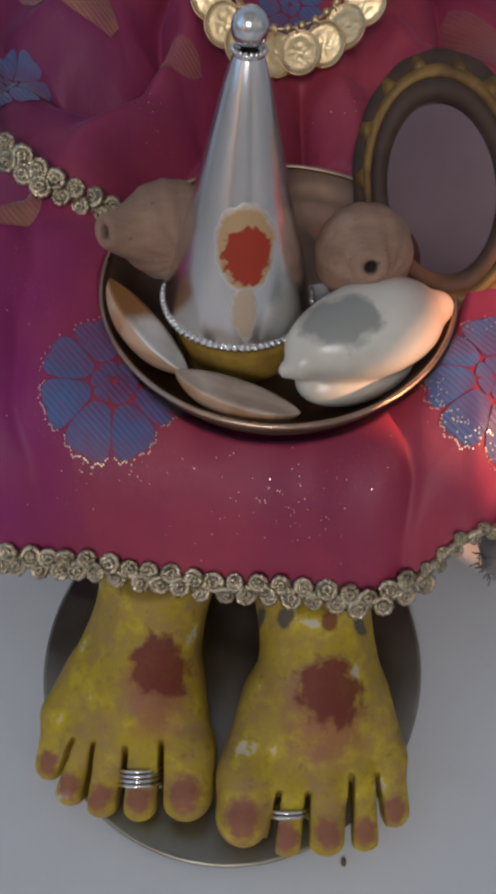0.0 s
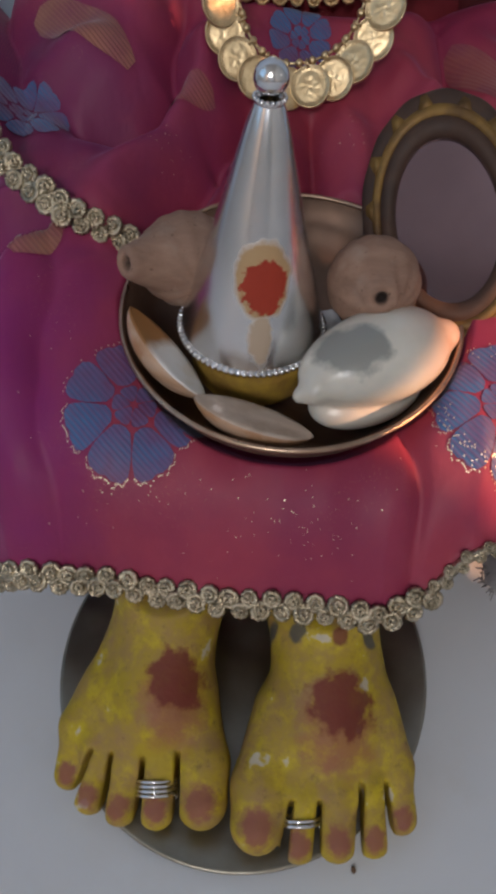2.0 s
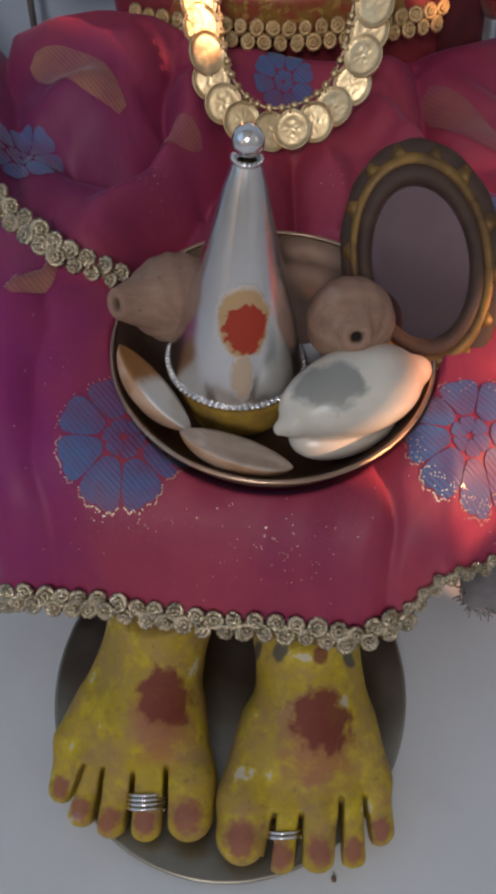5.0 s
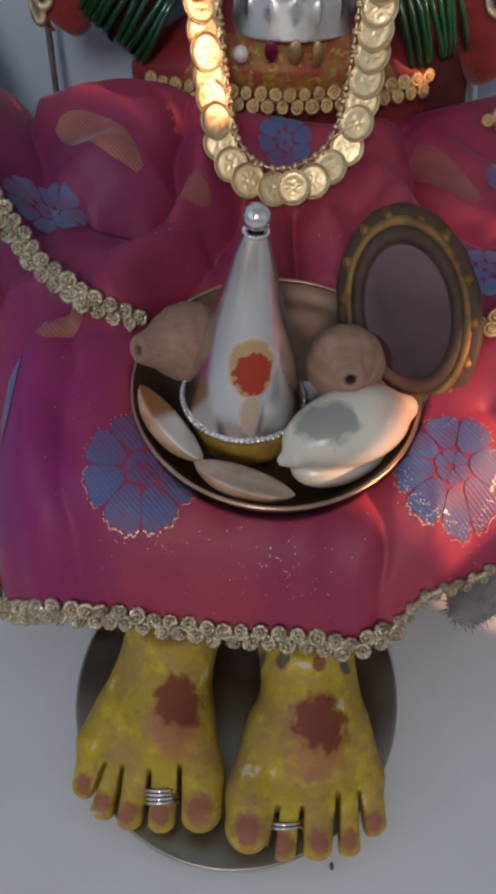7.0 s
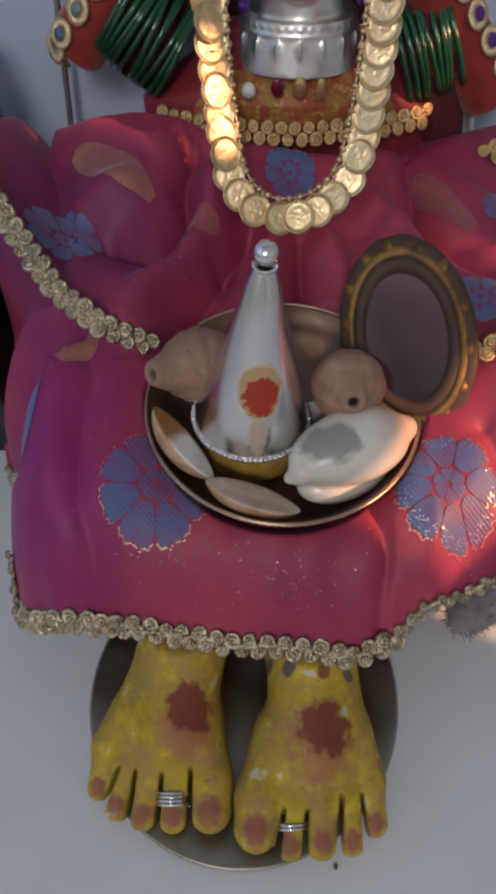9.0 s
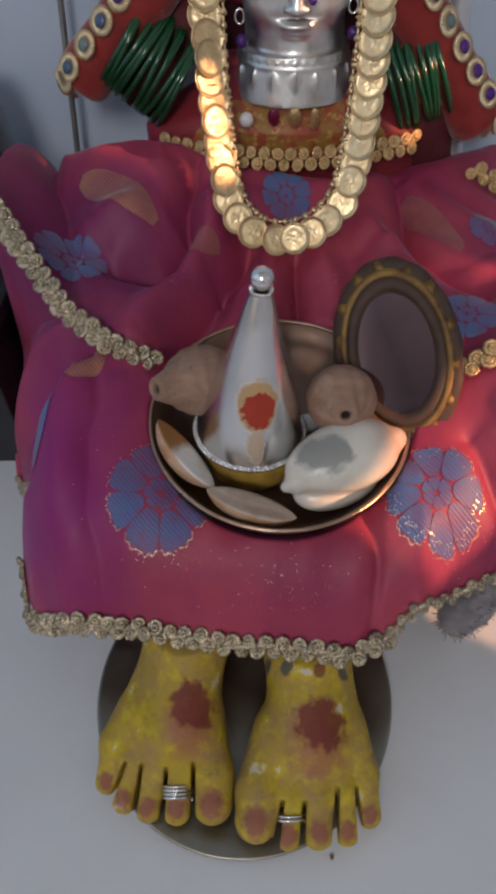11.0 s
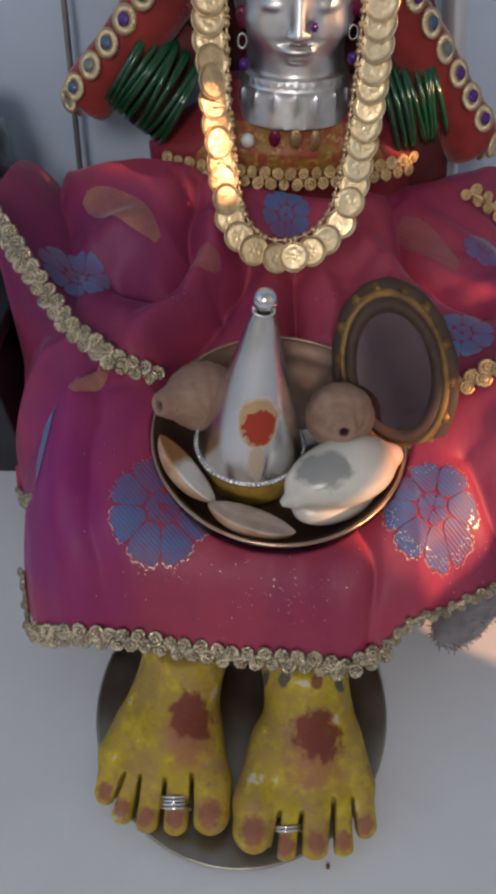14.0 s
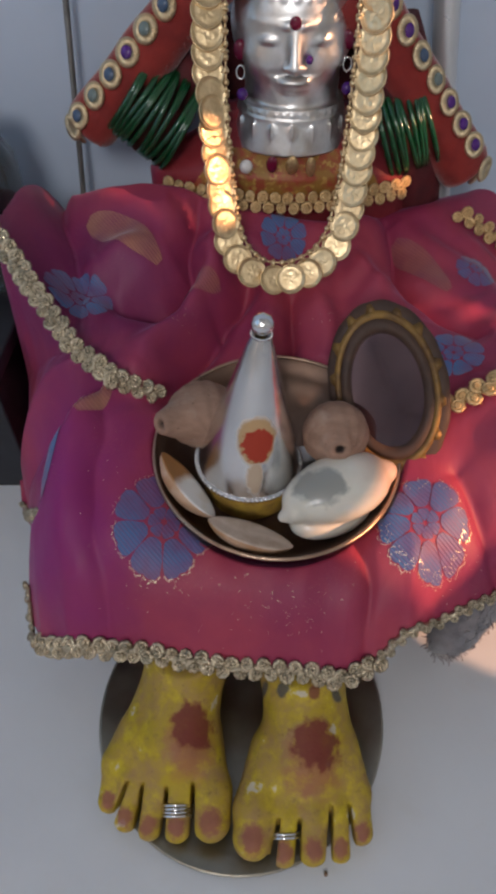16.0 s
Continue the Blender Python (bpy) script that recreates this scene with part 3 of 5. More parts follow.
def lap(x, y):
    """Height of the cloth over the plan."""
    x, y = np.asarray(x, float), np.asarray(y, float)
    d = y - np.interp(x, HEM_X, HEM_Y)
    hem = np.interp(x, (-0.14, -0.10, 0.05, 0.066, 0.085, 0.2), (0.050, 0.064, 0.066, 0.072, 0.084, 0.085))
    knots = (0.0, 0.008, 0.018, 0.03, 0.045, 0.07, 0.11, 0.15, 0.19, 0.225, 0.26, 0.30)
    rise = (0.0, 0.017, 0.034, 0.0455, 0.0520, 0.052, 0.052, 0.064, 0.085, 0.101, 0.122, 0.10)
    z = sum(np.interp(d + o, knots, rise) for o in (-0.006, -0.003, 0.0, 0.003, 0.006)) / 5
    z = hem + z * np.clip((0.112 - hem + 0.066 - 0.0) / 0.112, 0.7, 1.1)
    z = z + 0.045 * np.exp(-((x + 0.105) / 0.05) ** 2 / 2 - ((y - 0.25) / 0.05) ** 2 / 2)
    z = z + 0.040 * np.exp(-((x - 0.145) / 0.045) ** 2 / 2 - ((y - 0.25) / 0.055) ** 2 / 2)
    z = z + 0.026 * np.exp(-((x + 0.065) / 0.045) ** 2 / 2 - ((y - 0.365) / 0.03) ** 2 / 2)
    z = z + 0.006 * np.exp(-((x - 0.100) / 0.03) ** 2 / 2 - ((y - 0.355) / 0.02) ** 2 / 2)
    xw, yw = x + 0.0024 * np.sin(75 * y + 1.0) + 0.0010 * np.sin(170 * y), y + 0.0022 * np.sin(70 * x + 0.4)
    for x0, y0, x1, y1, w, h in FOLDS:
        t = ((xw - x0) * (x1 - x0) + (yw - y0) * (y1 - y0)) / ((x1 - x0) ** 2 + (y1 - y0) ** 2)
        tc = np.clip(t, 0, 1)
        r2 = (xw - x0 - tc * (x1 - x0)) ** 2 + (yw - y0 - tc * (y1 - y0)) ** 2
        shape = np.exp(-r2 / (2 * w * w)) if h > 0 else np.exp(-(r2 + 1e-6) ** 0.5 / (0.85 * w))
        z = z + (2.3 if h > 0 else 3.0) * h * shape * (0.55 + 0.45 * np.sin(math.pi * np.clip(tc, 0.05, 0.95)))
    z = z + 0.0010 * np.sin(x * 210 + 2.0 * np.sin(y * 60)) * np.clip((0.2 - y) / 0.06, 0, 1)
    soft = np.clip((y - 0.195) / 0.04, 0, 1) * np.clip((0.40 - y) / 0.03, 0, 1)
    z = z + soft * (0.0019 * np.sin(88 * (0.75 * x + 0.65 * y) + 2.6 * np.sin(34 * x + 20 * y) + 2 * np.sin(52 * y)) + 0.0010 * np.sin(165 * (0.55 * x - 0.83 * y) + 2.5 * np.sin(66 * y + 1) + 1.5 * np.sin(80 * x)))
    bowl = ((x - 0.016) ** 2 + (y - 0.2078) ** 2) ** 0.5
    under = np.interp(bowl, (0.0, 0.0465, 0.0572, 0.0648, 0.0705, 0.085), (-0.0290, -0.0290, -0.0240, -0.0150, -0.0045, 0.05))
    z = np.minimum(z, 0.1382 + 0.127 * (y - 0.2078) + under)
    fall = np.interp(y, (0.10, 0.146, 0.170, 0.19, 0.2143, 0.2376, 0.28, 0.31, 0.37, 0.42), (-0.124, -0.136, -0.140, -0.145, -0.152, -0.159, -0.166, -0.176, -0.188, -0.17))
    s = np.clip((x - fall) / 0.055, 0.0, 1.0)
    low = 0.50 - 0.32 / (1 + np.exp(-(y - 0.262) / 0.011))
    z = z * (low + (1 - low) * (1 - (1 - s) ** 2) ** 0.62)
    # the front panel stands proud of the layer beside it
    step = np.clip((panel_edge(y) - x) / 0.006, 0, 1)
    z = z - 0.032 * step * step * (3 - 2 * step) * np.clip((y - 0.178) / 0.012, 0, 1) * np.clip((0.250 - y) / 0.015, 0, 1)
    # the shoulder cloth ends at the wide braid and stands over what lies below
    px, py, pz = ([p[k] for p in PALLU][::-1] for k in range(3))
    behind = (y - np.interp(x, px, py)) * 0.78
    sheet = np.interp(x, px, pz) - 0.10 * np.clip(behind, 0, 1) - 9.0 * np.clip(behind - 0.040, 0, 1) ** 2
    w = np.clip(behind / 0.006 + 0.5, 0, 1)
    w = w * w * (3 - 2 * w) * np.clip((-0.082 - x) / 0.035, 0, 1) * np.clip((x + 0.168) / 0.014, 0, 1)
    z = z + np.maximum(sheet - z, 0) * w
    s = np.clip((0.235 - x) / 0.055, 0.0, 1.0)
    return z * (0.12 + 0.88 * (1 - (1 - s) ** 2) ** 0.62)


GRID = 0.0008
HEIGHTS = lap(*np.meshgrid(np.arange(-0.22, 0.25, GRID), np.arange(0.08, 0.44, GRID), indexing="ij"))


def height(x, y):
    """The cloth's height, read between the knots of a fine grid."""
    u = min(max((x + 0.22) / GRID, 0.0), HEIGHTS.shape[0] - 2.001)
    v = min(max((y - 0.08) / GRID, 0.0), HEIGHTS.shape[1] - 2.001)
    i, j = int(u), int(v)
    u, v = u - i, v - j
    h = HEIGHTS
    return float((h[i, j] * (1 - u) + h[i + 1, j] * u) * (1 - v) + (h[i, j + 1] * (1 - u) + h[i + 1, j + 1] * u) * v)


def lap_point(x, y, lift=0.0):
    e = 0.0008
    z = height(x, y)
    n = Vector(((height(x - e, y) - height(x + e, y)) / (2 * e), (height(x, y - e) - height(x, y + e)) / (2 * e), 1.0)).normalized()
    return Vector((x, y, z)) + n * lift, n


def saree_cloth():
    nu, nv = 300, 240
    u = np.linspace(0, 1, nu)
    v = np.linspace(0, 1, nv) ** 1.15
    vv, uu = np.meshgrid(v, u, indexing="ij")
    y_back = 0.425
    corner = float(np.interp(left_edge(0.150), HEM_X, HEM_Y))
    left = left_edge(corner + (y_back - corner) * vv)
    xx = left + (0.235 - left) * uu
    y0 = np.interp(xx[0], HEM_X, HEM_Y)[None, :]
    yy = y0 + (y_back - y0) * vv
    zz = np.maximum(lap(xx, yy), 0.006)
    bm = bmesh.new()
    rows = [[bm.verts.new((xx[j, i], yy[j, i], zz[j, i])) for i in range(nu)] for j in range(nv)]
    for a, b in zip(rows, rows[1:]):
        for i in range(nu - 1):
            bm.faces.new((a[i], a[i + 1], b[i + 1], b[i]))
    # the hem's turned-in underside
    lip = [bm.verts.new(v.co + Vector((0, 0.010, -0.004))) for v in rows[0]]
    for i in range(nu - 1):
        bm.faces.new((rows[0][i + 1], rows[0][i], lip[i], lip[i + 1]))
    return bm


saree = thing("saree", (0.02, 0.25, 0.0), "magenta shot-silk saree with blue brocade flowers, draped over a seated lap", "saree")
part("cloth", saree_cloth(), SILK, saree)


def motif(name, cx, cy, size, turn, petals, material, inside, lift=0.0005, step=56):
    """A woven shape that lies on the cloth."""
    bm = bmesh.new()
    for k in range(petals):
        grid = []
        for i in range(step // 2):
            row = []
            for j in range(9):
                x, y = inside(k, i / (step // 2 - 1), j / 4 - 1)
                c, s = math.cos(turn), math.sin(turn)
                p, _ = lap_point(cx + size * (c * x - s * y), cy + size * (s * x + c * y), lift)
                row.append(bm.verts.new(p))
            grid.append(row)
        for a, b in zip(grid, grid[1:]):
            for j in range(8):
                bm.faces.new((a[j], a[j + 1], b[j + 1], b[j]))
    return part(name, bm, material, saree)


def petal(n, start=0.33, end=1.0, notch=0.12, shift=0.0):
    """Heart-ended cells in a ring, parted by thin gaps."""
    def shape(k, r, w):
        a = 2 * math.pi * (k + shift + 0.488 * w * (0.80 + 0.20 * math.sin(math.pi * min(1.0, 0.1 + r * 0.75)))) / n
        dip = 0.10 * max(0.0, 1 - 5 * abs(w))
        rr = start + (end - start) * (r * (1.0 - notch * w * w - dip + 0.03 * math.cos(16 * w)) + 0.10 * w * w * (1 - r))
        return rr * math.cos(a), rr * math.sin(a)
    return shape


def leaf(broad):
    def shape(k, r, w):
        return (r * 2 - 1), broad * w * (math.sin(math.pi * (0.04 + 0.92 * r)) ** 0.7)
    return shape


FLOWERS = ((-0.0455, 0.1660, 0.0275, 0.4), (0.0930, 0.1610, 0.0245, 0.1), (-0.106, 0.300, 0.019, 0.9), (0.121, 0.261, 0.018, 0.2), (0.152, 0.343, 0.014, 0.5), (0.022, 0.357, 0.016, 0.3))
for cx, cy, size, turn in FLOWERS:
    motif("flower_motif", cx, cy, size, turn, 8, BLUE_MOTIF, petal(8))
    motif("flower_heart", cx, cy, size, turn, 6, BLUE_MOTIF, petal(6, 0.05, 0.32, 0.12, 0.5))
motif("strip_motif", -0.1105, 0.202, 0.0195, 1.30, 1, BLUE_MOTIF, leaf(0.17))
for cx, cy, size, turn, broad in ((-0.083, 0.343, 0.0300, -0.60, 0.40), (-0.0890, 0.2300, 0.0135, 0.95, 0.55)):
    motif("leaf_motif", cx, cy, size, turn, 1, GOLD_MOTIF, leaf(broad))
for cx, cy, size, turn, broad in ((-0.0360, 0.3140, 0.0170, 0.30, 0.38), (0.1160, 0.3480, 0.0280, -1.0, 0.30)):
    motif("leaf_motif", cx, cy, size, turn, 1, ROSE_MOTIF, leaf(broad))


def zari_flecks():
    """Loose ends of gold thread that catch the light."""
    rnd = random.Random(4)
    bm = bmesh.new()
    spots = [(0.012, 0.128, 0.030, 0.010, 70), (-0.046, 0.134, 0.03, 0.006, 24), (0.097, 0.146, 0.024, 0.008, 60), (-0.042, 0.288, 0.012, 0.008, 26), (0.045, 0.30, 0.012, 0.006, 16), (-0.09, 0.18, 0.02, 0.03, 10)]
    for cx, cy, sx, sy, n in spots:
        for _ in range(n):
            p, nn = lap_point(cx + rnd.gauss(0, sx * 0.6), max(cy + rnd.gauss(0, sy * 0.6), 0.113), 0.0003)
            m = frame_of(nn, p)
            a = 0.00012 + 0.00010 * rnd.random()
            ring = [bm.verts.new(m @ Vector((a * math.cos(t), a * 2.0 * math.sin(t), 0.00012 * rnd.random()))) for t in (0, 1.57, 3.14, 4.71)]
            bm.faces.new(ring)
    ob = part("zari_flecks", bm, ZARI, saree)
    return tagged(ob, "gold thread flecks", kind="stuff")


zari_flecks()


def flower_edges():
    """Gold outline stitches round the lower edge of the two large flowers."""
    rnd = random.Random(9)
    bm = bmesh.new()
    for cx, cy, size, turn, n in ((-0.0455, 0.1660, 0.0283, 0.4, 8), (0.0930, 0.1610, 0.0252, 0.1, 8)):
        f = petal(n)
        for k in range(n):
            for j in range(26):
                w = j / 12.5 - 1
                for r in ((1.0,) if cx < 0 else (1.0, 0.62 + 0.3 * rnd.random())):
                    x, y = f(k, r, w)
                    c, s = math.cos(turn), math.sin(turn)
                    y0 = cy + size * (s * x + c * y)
                    p, nn = lap_point(cx + size * (c * x - s * y), y0, 0.0008)
                    if rnd.random() < (0.85 if y0 < cy else 0.25):
                        m = frame_of(nn, p)
                        a = 0.00030
                        bm.faces.new([bm.verts.new(m @ Vector((a * math.cos(t), a * 1.5 * math.sin(t), 0))) for t in (0, 1.57, 3.14, 4.71)])
    return tagged(part("outline_stitches", bm, ZARI, saree), "gold outline stitches", kind="stuff")


flower_edges()


def rosette(r):
    """A knot of twisted metallic cord: a roped ring round a coiled boss."""
    bm = bmesh.new()
    for big, small, turns, lift, seg in ((0.70, 0.25, 9, 0.0, 36), (0.30, 0.19, 5, 0.20, 20)):
        rows = []
        for i in range(seg):
            a = 2 * math.pi * i / seg
            row = []
            for j in range(7):
                b = 2 * math.pi * j / 7
                k = small * r * (1 + 0.22 * math.cos(turns * a + 2 * b))
                row.append(bm.verts.new(((big * r + k * math.cos(b)) * math.cos(a), (big * r + k * math.cos(b)) * math.sin(a), lift * r + k * math.sin(b))))
            rows.append(row)
        for i in range(seg):
            p, q = rows[i], rows[(i + 1) % seg]
            for j in range(7):
                bm.faces.new((p[j], q[j], q[(j + 1) % 7], p[(j + 1) % 7]))
    ball(Matrix.Diagonal((1, 1, 0.26, 1)), r * 0.80, bm, 12)
    ball(Matrix.Translation((0, 0, r * 0.26)), r * 0.17, bm, 6)
    return bm


KNOT = mesh_of("knot", rosette(0.0046), THREAD)
KNOT_GOLD = mesh_of("gold_knot", rosette(0.0046), GOLD_THREAD)


def along(points, step):
    """Places at even steps along a line, with the way it runs."""
    pts = [Vector(p) for p in points]
    out, carry = [], 0.0
    for a, b in zip(pts, pts[1:]):
        length = (b - a).length
        s = carry
        while s < length:
            out.append((a.lerp(b, s / length), (b - a).normalized()))
            s += step
        carry = s - length
    return out


def braid(name, parent, line, mesh, step, width, normal, label, scale=1.0, seed=1, thick=0.0022):
    """A cord with two staggered rows of knots."""
    rnd = random.Random(seed)
    cord = part(name, tube([p for p, _ in along(line, 0.004)], thick, 6), mesh.materials[0], parent, label)
    for i, (p, d) in enumerate(along(line, step)):
        n = normal(p)
        side = n.cross(d).normalized()
        thin = 0.58 if name == "hem_braid" and p.x > 0.070 else 1.0
        q = p + side * (width if i % 2 else -width) * thin + n * 0.0014
        m = frame_of(n + Vector((rnd.gauss(0, 0.16), rnd.gauss(0, 0.16), rnd.gauss(0, 0.16))), q)
        k = scale * (0.9 + 0.2 * rnd.random()) * thin
        placed("knot", mesh, m @ pose(0, 0, 0, 0, 0, rnd.random() * 360) @ Matrix.Diagonal((k, k * (0.88 + 0.2 * rnd.random()), k, 1)), cord)
    return cord


def hem_line():
    xs = np.linspace(-0.126, 0.20, 60)
    return [Vector((x, float(np.interp(x, HEM_X, HEM_Y)) - 0.001, max(0.008, float(lap(x, float(np.interp(x, HEM_X, HEM_Y)) + 0.0005))) - 0.001)) for x in xs]


def hem_normal(p):
    return Vector((0.0, -0.72, 0.69))


braid("hem_braid", saree, hem_line(), KNOT, 0.0043, 0.0025, hem_normal, "knotted silver-gold metallic braid", 0.98, 3)
side_line = [lap_point(float(left_edge(y)) + 0.002 + 0.004 * (y < 0.14), y, 0.001)[0] for y in np.linspace(0.162, 0.134, 8)]
braid("side_braid", saree, side_line, KNOT, 0.0058, 0.0012, lambda p: Vector((-0.6, -0.5, 0.6)), "knotted silver-gold metallic braid", 0.62, 5, 0.0016)



def over_lap(plan, lift):
    pts = [Vector((x, y, 0)) for x, y in plan]
    return [lap_point(p.x, p.y, lift)[0] for p, _ in along(pts, 0.004)]


braid("shoulder_braid", saree, [Vector((x, y - 0.001, max(z, float(lap(x, y)) + 0.001) + 0.002)) for x, y, z in PALLU], KNOT, 0.0040, 0.0027,
      lambda p: Vector((0, -0.75, 0.65)), "wide knotted silver-gold metallic braid", 1.02, 7, 0.0014)
under_line = [lap_point(float(left_edge(y)) + 0.003, y, 0.001)[0] for y in np.linspace(0.240, 0.197, 10)]
braid("under_braid", saree, under_line, KNOT, 0.0056, 0.0014, lambda p: Vector((-0.4, -0.6, 0.6)), "knotted silver-gold metallic braid", 0.70, 6, 0.0016)
braid("right_braid", saree, over_lap(((0.100, 0.222), (0.118, 0.221), (0.145, 0.225), (0.175, 0.235)), 0.003), KNOT_GOLD, 0.0046, 0.0024,
      lambda p: lap_point(p.x, p.y)[1] + Vector((0, -0.4, 0.2)), "knotted gold metallic braid", 1.0, 8)

# ---- bowl and what lies in it ----
BOWL = frame_of((0.021, -0.127, 1.0), (0.0159, 0.2078, 0.1382), (0, 1, 0))
bowl = thing("offering_bowl", BOWL @ Vector((0, 0, -0.0275)), "shallow aged copper bowl holding shells and nuts, resting on the lap", "bowl")
part("body", lathe(((0.0, -0.0262), (0.030, -0.0262), (0.046, -0.0250), (0.056, -0.0205), (0.0635, -0.0115), (0.0685, 0.0), (0.0696, 0.0), (0.0648, -0.0125),
                    (0.0572, -0.0218), (0.0465, -0.0268), (0.030, -0.0275), (0.0, -0.0275)), BOWL, 96), COPPER, bowl)
part("rim", torus(BOWL, 0.0691, 0.0011, 96, 8), COPPER_RIM, bowl, "brighter worn copper rim")

BASE, TIP = Vector((0.0, 0.2035, 0.1325)), Vector((0.0066, 0.2034, 0.2268))
CONE_AT = frame_of(TIP - BASE, BASE, (0, 1, 0))
cone = thing("silver_cone", BASE, "polished silver cone with a ball tip and a vermilion mark", "cone")
part("body", lathe(((0.0292, -0.001), (0.0295, 0.0), (0.0290, 0.002), (0.0271, 0.009), (0.0240, 0.020), (0.0188, 0.038), (0.0140, 0.055), (0.0100, 0.070), (0.0070, 0.081),
                    (0.0050, 0.0865), (0.0042, 0.0885)), CONE_AT, 96), CONE, cone)
part("ball", ball(CONE_AT @ Matrix.Translation((0, 0, 0.0943)), 0.0054, seg=32), SILVER, cone)
bm = torus(CONE_AT @ Matrix.Translation((0, 0, 0.0880)), 0.0040, 0.0009, 32, 8)
for k in range(18):
    a = 2 * math.pi * k / 18
    bmesh.ops.create_icosphere(bm, subdivisions=2, radius=0.00085, matrix=CONE_AT @ Matrix.Translation((0.0047 * math.cos(a), 0.0047 * math.sin(a), 0.0888)))
part("neck_ring", bm, SILVER, cone, "beaded silver ring")
bm = torus(CONE_AT, 0.0295, 0.0006, 96, 6)
for k in range(76):
    a = 2 * math.pi * k / 76
    bmesh.ops.create_icosphere(bm, subdivisions=2, radius=0.00130, matrix=CONE_AT @ Matrix.Translation((0.0299 * math.cos(a), 0.0299 * math.sin(a), 0.0)))
part("beaded_rim", bm, SILVER, cone, "beaded silver rim")

solid("turmeric_cake", lathe(((0.0, 0.0), (0.0265, 0.0), (0.0272, 0.003), (0.0272, 0.0155), (0.0262, 0.0175), (0.0, 0.0178)), pose(0.001, 0.2035, 0.1135, 7.0, 1.2, 0), 64),
      TURMERIC, "round yellow-brown turmeric cake under the silver cone", "turmeric")


def cowrie():
    a, b = Vector((0.0175, 0.1665, 0.1330)), Vector((0.0765, 0.1915, 0.1335))
    ax = (b - a).normalized()
    up = Vector((0.05, -0.35, 1.0))
    up = (up - ax * up.dot(ax)).normalized()
    m = Matrix((ax, up.cross(ax), up)).transposed().to_4x4()
    m.translation = (a + b) / 2
    inv = np.array(m.inverted())

    def fn(p):
        q = [inv[i, 0] * p[0] + inv[i, 1] * p[1] + inv[i, 2] * p[2] + inv[i, 3] for i in range(3)]
        s = np.clip(q[0] / 0.033, -1, 1)
        wide = 1.0 + 0.13 * s
        body = d_ball((q[0], q[1] / wide, q[2] / wide), (0.001, 0.0015, 0.0015), (0.0315, 0.0185, 0.0165))
        lip = d_ball(q, (-0.0035, -0.0075, -0.0095), (0.0245, 0.0135, 0.0088))
        d = soft_min(body, lip, 0.0016)
        d = soft_min(d, d_bone(q, (0.026, 0.001, 0.002), (0.0310, 0.001, 0.0040), 0.0075, 0.0058), 0.003)
        d = soft_min(d, d_bone(q, (-0.0275, -0.004, 0.000), (-0.0320, -0.003, -0.0015), 0.0045, 0.0025), 0.004)
        return np.maximum(d, -d_bone(q, (-0.036, -0.0065, -0.004), (-0.0275, -0.0075, -0.0045), 0.0022, 0.0018))

    return grown(fn, (0.008, 0.145, 0.108), (0.090, 0.215, 0.158), 0.0008)


solid("cowrie_shell", cowrie(), COWRIE, "large glossy white cowrie shell with a grey patch", "shell")


solid("camphor_piece", slab((-0.0045, -0.006, 0.0), (0.0045, 0.006, 0.011), 0.0012, m=pose(0.0325, 0.2160, 0.1140, 8, 6, 20)), CAMPHOR, "small pale grey camphor piece in the bowl", "camphor")


def canoe(length, width, depth, m):
    """A pointed half shell with a shallow hollow face."""
    rings = []
    for i in range(33):
        s = -1 + 2 * i / 32
        w = width * (1 - abs(s) ** 2.2) ** 0.75 + 0.0002
        d = depth * (1 - abs(s) ** 2.2) ** 0.8 + 0.0002
        ring = [m @ Vector((s * length, w * math.cos(a), -d * math.sin(a))) for a in (math.pi * k / 12 for k in range(13))]
        ring += [m @ Vector((s * length, w * 0.93 * c, 0.0006 - d * 0.06 * (1 - c * c))) for c in (-1 + 2 * k / 8 for k in range(9))]
        rings.append(ring)
    return rings_mesh(rings)


def two_tone(ob, outside):
    """A second material on the shell's rounded outside."""
    ob.data.materials.append(outside)
    for k, f in enumerate(ob.data.polygons):
        f.material_index = int(k % 22 < 12)
    return ob


def pose_by(ax, up, at):
    ax = Vector(ax).normalized()
    up = Vector(up)
    up = (up - ax * up.dot(ax)).normalized()
    m = Matrix((ax, up.cross(ax), up)).transposed().to_4x4()
    m.translation = at
    return m


two_tone(solid("half_shell", canoe(0.0225, 0.0098, 0.0100, pose_by((0.026, -0.024, -0.020), (0.62, 0.30, 0.85), (-0.0325, 0.1805, 0.1375))), SHELL_WHITE,
      "white half shell with a brown edge leaning inside the bowl", "shell", "half shells in the bowl"), SHELL_BACK)
two_tone(solid("half_shell", canoe(0.0235, 0.0095, 0.0095, pose_by((0.040, -0.007, -0.012), (0.18, 0.30, 0.95), (0.0015, 0.1555, 0.1285))), SHELL_TAN,
      "pinkish tan half shell with fine growth lines in the bowl", "shell", "half shells in the bowl"), SHELL_BACK)


